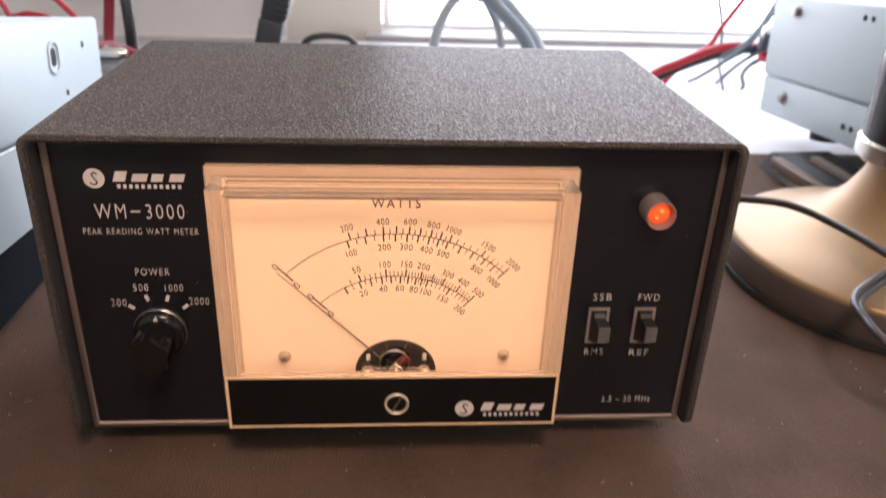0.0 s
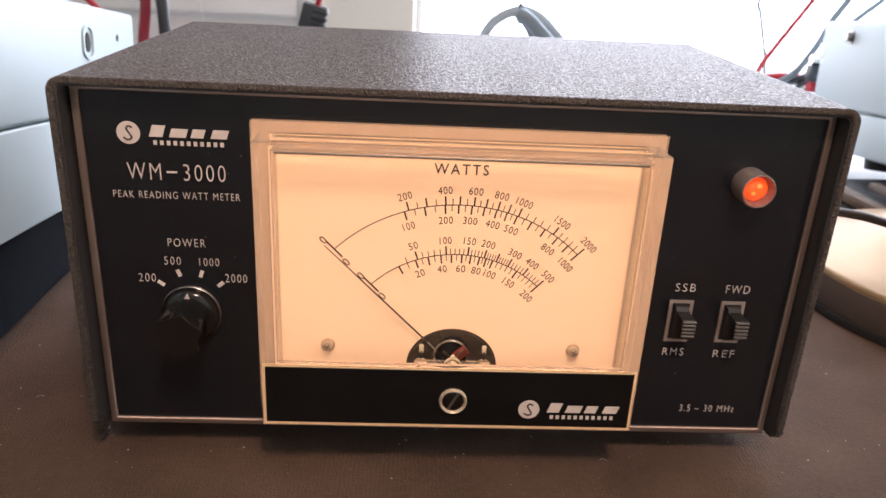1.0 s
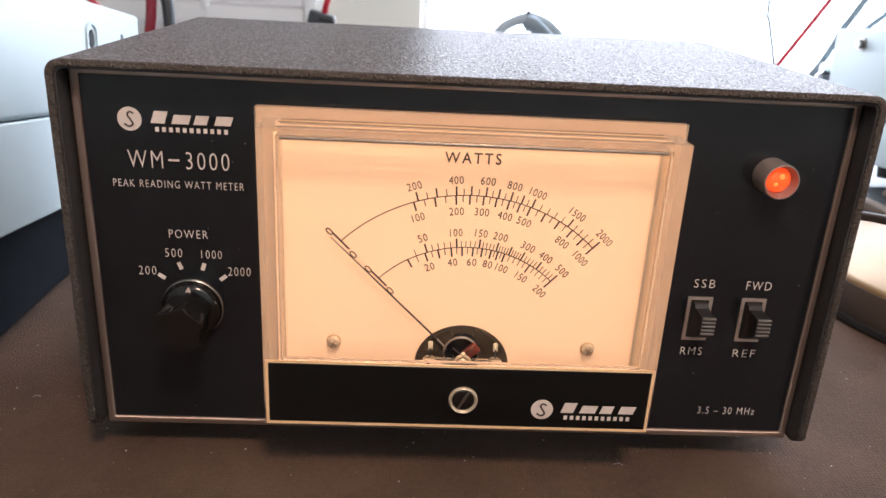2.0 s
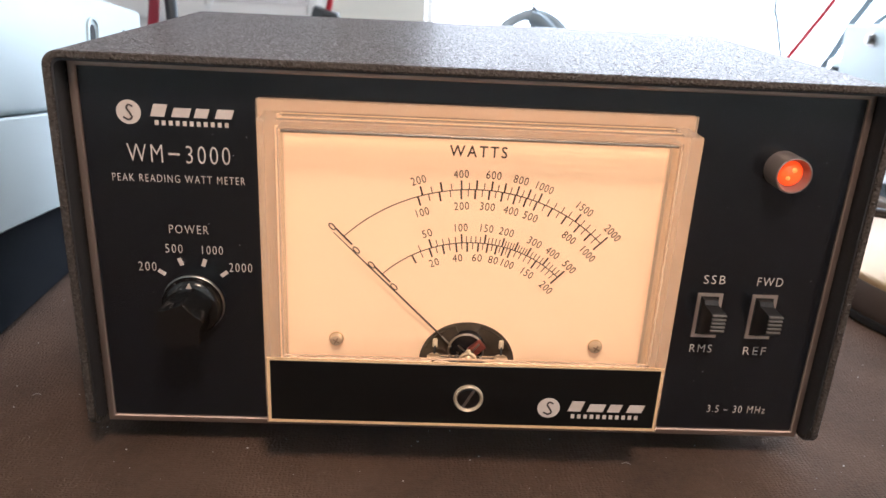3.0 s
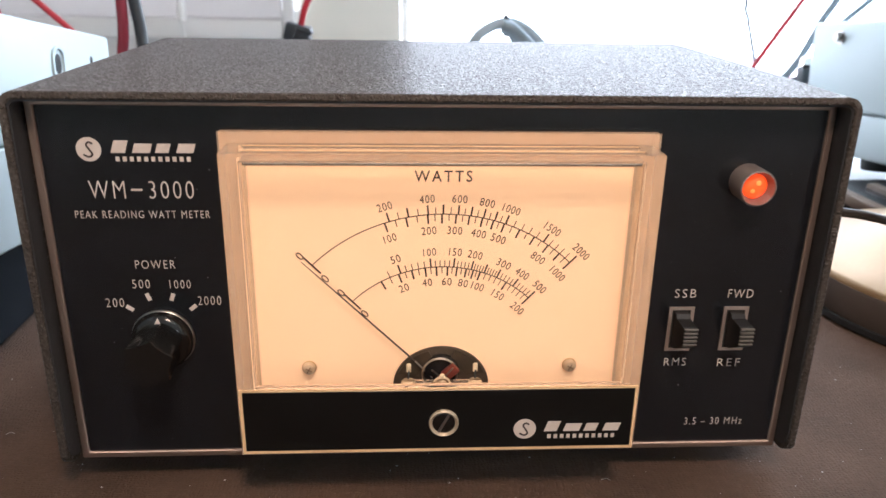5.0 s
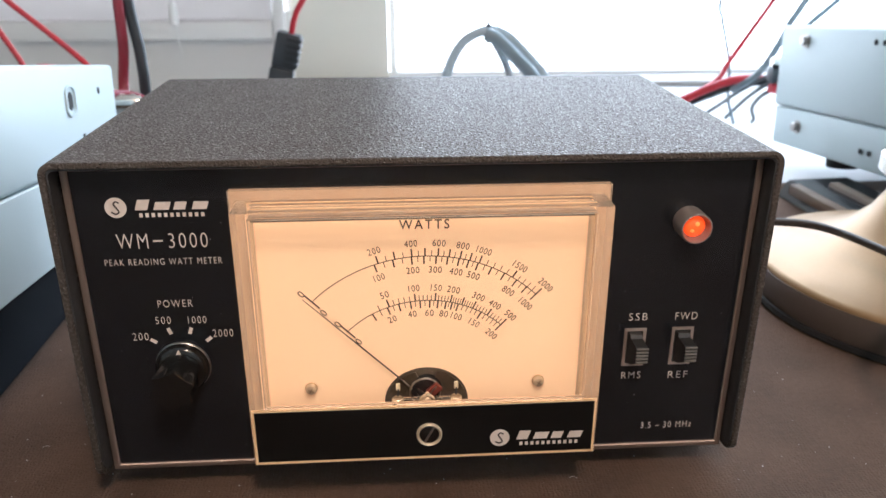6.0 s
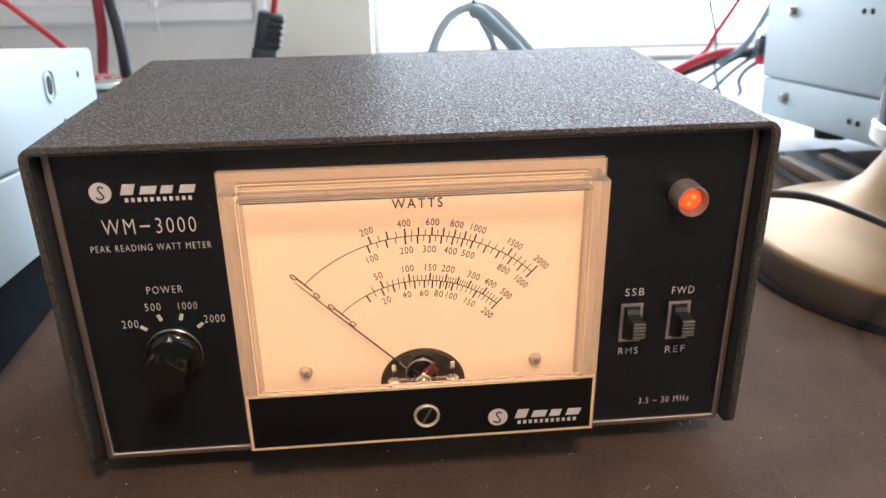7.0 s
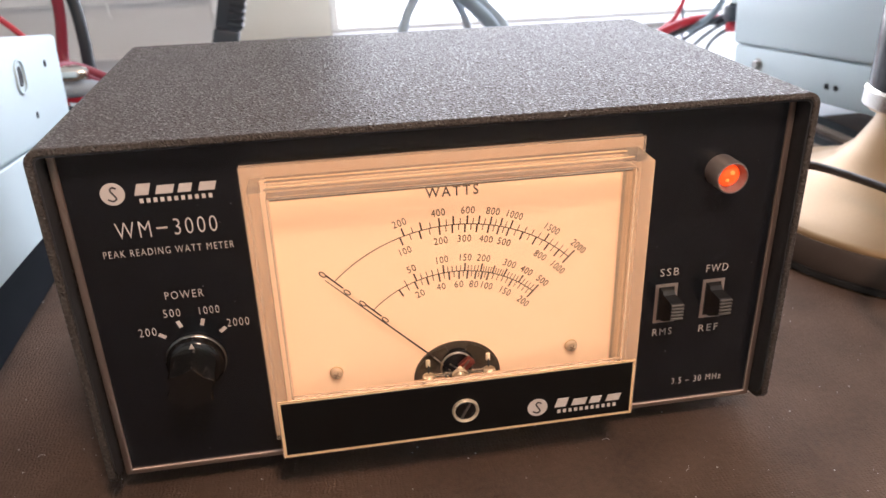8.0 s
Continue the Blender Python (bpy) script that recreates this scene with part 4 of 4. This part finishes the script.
def hanging_plug():
    """A ribbed black plug on red wires."""
    m = pose(-0.1055, 0.55, 0.106, 0, 14, 0)
    p = tagged(thing("cable_plug", m), "ribbed black plug hanging on a red wire", "plug")
    part("body", boxed(-0.0125, 0.0115, -0.009, 0.009, -0.034, 0.0, bevel=0.0015), PLUG_PVC, p)
    part("boot", boxed(-0.0135, 0.0105, -0.010, 0.010, -0.070, -0.0345, bevel=0.003), PLUG_PVC, p)
    for i in range(5):
        part("rib", boxed(-0.002, 0.0130, -0.0102, 0.0102, -0.0065 - i * 0.0062, -0.0030 - i * 0.0062, bevel=0.0008, segs=1), BLACK_PVC, p)
    part("wire", tube(bmesh.new(), [(0.001, 0, -0.001), (0.002, 0.0, 0.02), (0.012, 0.01, 0.06), (0.05, 0.12, 0.26), (0.06, 0.27, 0.34)], 0.0030, 12), RED_PVC, p)
    part("tail", tube(bmesh.new(), [(-0.002, 0, -0.068), (-0.010, 0.01, -0.085), (-0.03, 0.04, -0.104)], 0.0045, 12), BLACK_PVC, p)


hanging_plug()


def cable_loop():
    c = tagged(thing("cable_coil"), "tied loop of slate-blue coaxial cables behind the meter", "cable")
    part("strand", tube(bmesh.new(), [(0.036, 0.48, 0.002), (0.038, 0.48, 0.045), (0.043, 0.48, 0.073), (0.050, 0.48, 0.092), (0.061, 0.48, 0.107), (0.081, 0.48, 0.1155), (0.099, 0.48, 0.1105), (0.117, 0.48, 0.094), (0.137, 0.48, 0.071), (0.150, 0.48, 0.04), (0.155, 0.48, 0.002)], 0.0045, 12), SLATE_PVC, c)
    part("strand", tube(bmesh.new(), [(0.078, 0.474, 0.113), (0.088, 0.472, 0.109), (0.105, 0.470, 0.093), (0.124, 0.470, 0.073), (0.140, 0.47, 0.04), (0.146, 0.47, 0.002)], 0.0062, 12), DEEP_SLATE, c)
    part("strand", tube(bmesh.new(), [(0.072, 0.486, 0.112), (0.083, 0.490, 0.110), (0.095, 0.490, 0.093), (0.104, 0.490, 0.071), (0.108, 0.49, 0.03), (0.110, 0.49, 0.002)], 0.0036, 12), GREY_PVC, c)
    part("tie", turned(bmesh.new(), [(0.0085, -0.002), (0.0092, -0.001), (0.0092, 0.001), (0.0085, 0.002)], "x", (0.0815, 0.480, 0.1125), 20), BLACK_PVC, c)
    part("cord", tube(bmesh.new(), [(0.0820, 0.48, 0.119), (0.079, 0.48, 0.139), (0.076, 0.50, 0.25), (0.075, 0.60, 0.60)], 0.0010, 8), BLACK_PVC, c)


cable_loop()
cable("low_lead", [(-0.10, 0.50, 0.002), (-0.088, 0.50, 0.045), (-0.078, 0.50, 0.061), (-0.066, 0.50, 0.066), (-0.046, 0.50, 0.066), (-0.033, 0.50, 0.060), (-0.022, 0.50, 0.03), (-0.02, 0.50, 0.002)], 0.0030, BLACK_PVC, "dark lead arched over the desk")
cable("red_lead", [(0.20, 0.50, 0.006), (0.245, 0.51, 0.018), (0.270, 0.52, 0.034), (0.290, 0.52, 0.043), (0.312, 0.52, 0.053), (0.338, 0.52, 0.061), (0.366, 0.52, 0.061), (0.40, 0.50, 0.055)], 0.0042, RED_PVC, "red lead running to the power supply")
cable("black_lead", [(0.21, 0.53, 0.004), (0.250, 0.53, 0.012), (0.290, 0.528, 0.034), (0.318, 0.526, 0.046), (0.345, 0.522, 0.056), (0.370, 0.515, 0.060), (0.40, 0.50, 0.062)], 0.0038, BLACK_PVC, "black lead running to the power supply")
cable("thin_red_wire", [(0.450, 0.56, 0.245), (0.384, 0.56, 0.134), (0.365, 0.56, 0.103), (0.346, 0.56, 0.072), (0.335, 0.555, 0.056), (0.31, 0.55, 0.040), (0.28, 0.54, 0.010)], 0.0026, RED_PVC, "thin red wire slanting down beside the power supply")
cable("thin_grey_wire", [(0.334, 0.58, 0.24), (0.337, 0.58, 0.133), (0.341, 0.58, 0.116), (0.353, 0.58, 0.078), (0.357, 0.58, 0.060), (0.360, 0.58, 0.03), (0.37, 0.58, 0.002)], 0.0018, DEEP_SLATE, "thin grey wire hanging beside the power supply")
for pts, r in (([(0.470, 0.52, 0.27), (0.392, 0.51, 0.138), (0.381, 0.51, 0.119), (0.373, 0.51, 0.099), (0.363, 0.51, 0.079), (0.352, 0.512, 0.064), (0.335, 0.52, 0.050)], 0.0034),
               ([(0.520, 0.52, 0.22), (0.424, 0.51, 0.138), (0.404, 0.51, 0.120), (0.390, 0.51, 0.105), (0.376, 0.505, 0.080)], 0.0028)):
    cable("dark_lead", pts, r, DEEP_SLATE, "dark slate lead slanting down behind the power supply")
for pts in ([(0.366, 0.48, 0.075), (0.358, 0.50, 0.066), (0.352, 0.53, 0.050), (0.350, 0.57, 0.028), (0.350, 0.61, 0.008), (0.349, 0.63, -0.001)],
            [(0.368, 0.48, 0.068), (0.362, 0.50, 0.060), (0.366, 0.54, 0.042), (0.372, 0.58, 0.022), (0.378, 0.62, 0.000)],
            [(0.366, 0.485, 0.060), (0.362, 0.51, 0.046), (0.374, 0.55, 0.026), (0.392, 0.58, 0.008), (0.40, 0.60, -0.001)]):
    cable("grey_lead", pts, 0.0021, PLUG_PVC, "slate lead dropping from the power supply")


def terminal_block():
    t = tagged(thing("terminal_plug", pose(0.360, 0.478, 0.072)), "dark plug with a red cap at the power supply's back", "plug")
    part("body", boxed(-0.008, 0.014, -0.006, 0.008, -0.006, 0.008, bevel=0.002), PLUG_PVC, t)
    part("cap", turned(bmesh.new(), [(0.0045, -0.006), (0.005, 0.0), (0.004, 0.006)], "x", (0.0, 0, -0.012), 16), RED_PVC, t, "red cap")
    part("ferrule", turned(bmesh.new(), [(0.004, -0.008), (0.005, -0.004), (0.005, 0.006)], "x", (0.0, 0, 0.013), 16), CHROME, t)


terminal_block()



def wooden_rack():
    """A small dark wooden rack with two paler rails, behind the lamp."""
    r = tagged(thing("wooden_rack", pose(0.318, 0.290, 0.0006, 0, 0, 4)), "small dark wooden rack with two paler rails", "rack")
    bm = bmesh.new()
    prism(bm, [(-0.014, 0.0), (0.050, 0.0), (0.046, 0.013), (-0.006, 0.013)], -0.055, 0.045)
    bmesh.ops.bevel(bm, geom=list(bm.edges), offset=0.0012, segments=2, affect="EDGES")
    part("body", bm, LACQUER, r)
    for x in (-0.013, 0.020):
        rail = boxed(x - 0.0045, x + 0.0045, -0.058, 0.024, 0.008, 0.0165, bevel=0.0016)
        part("rail", rail, CANE, r, "paler brown wooden rail")


wooden_rack()
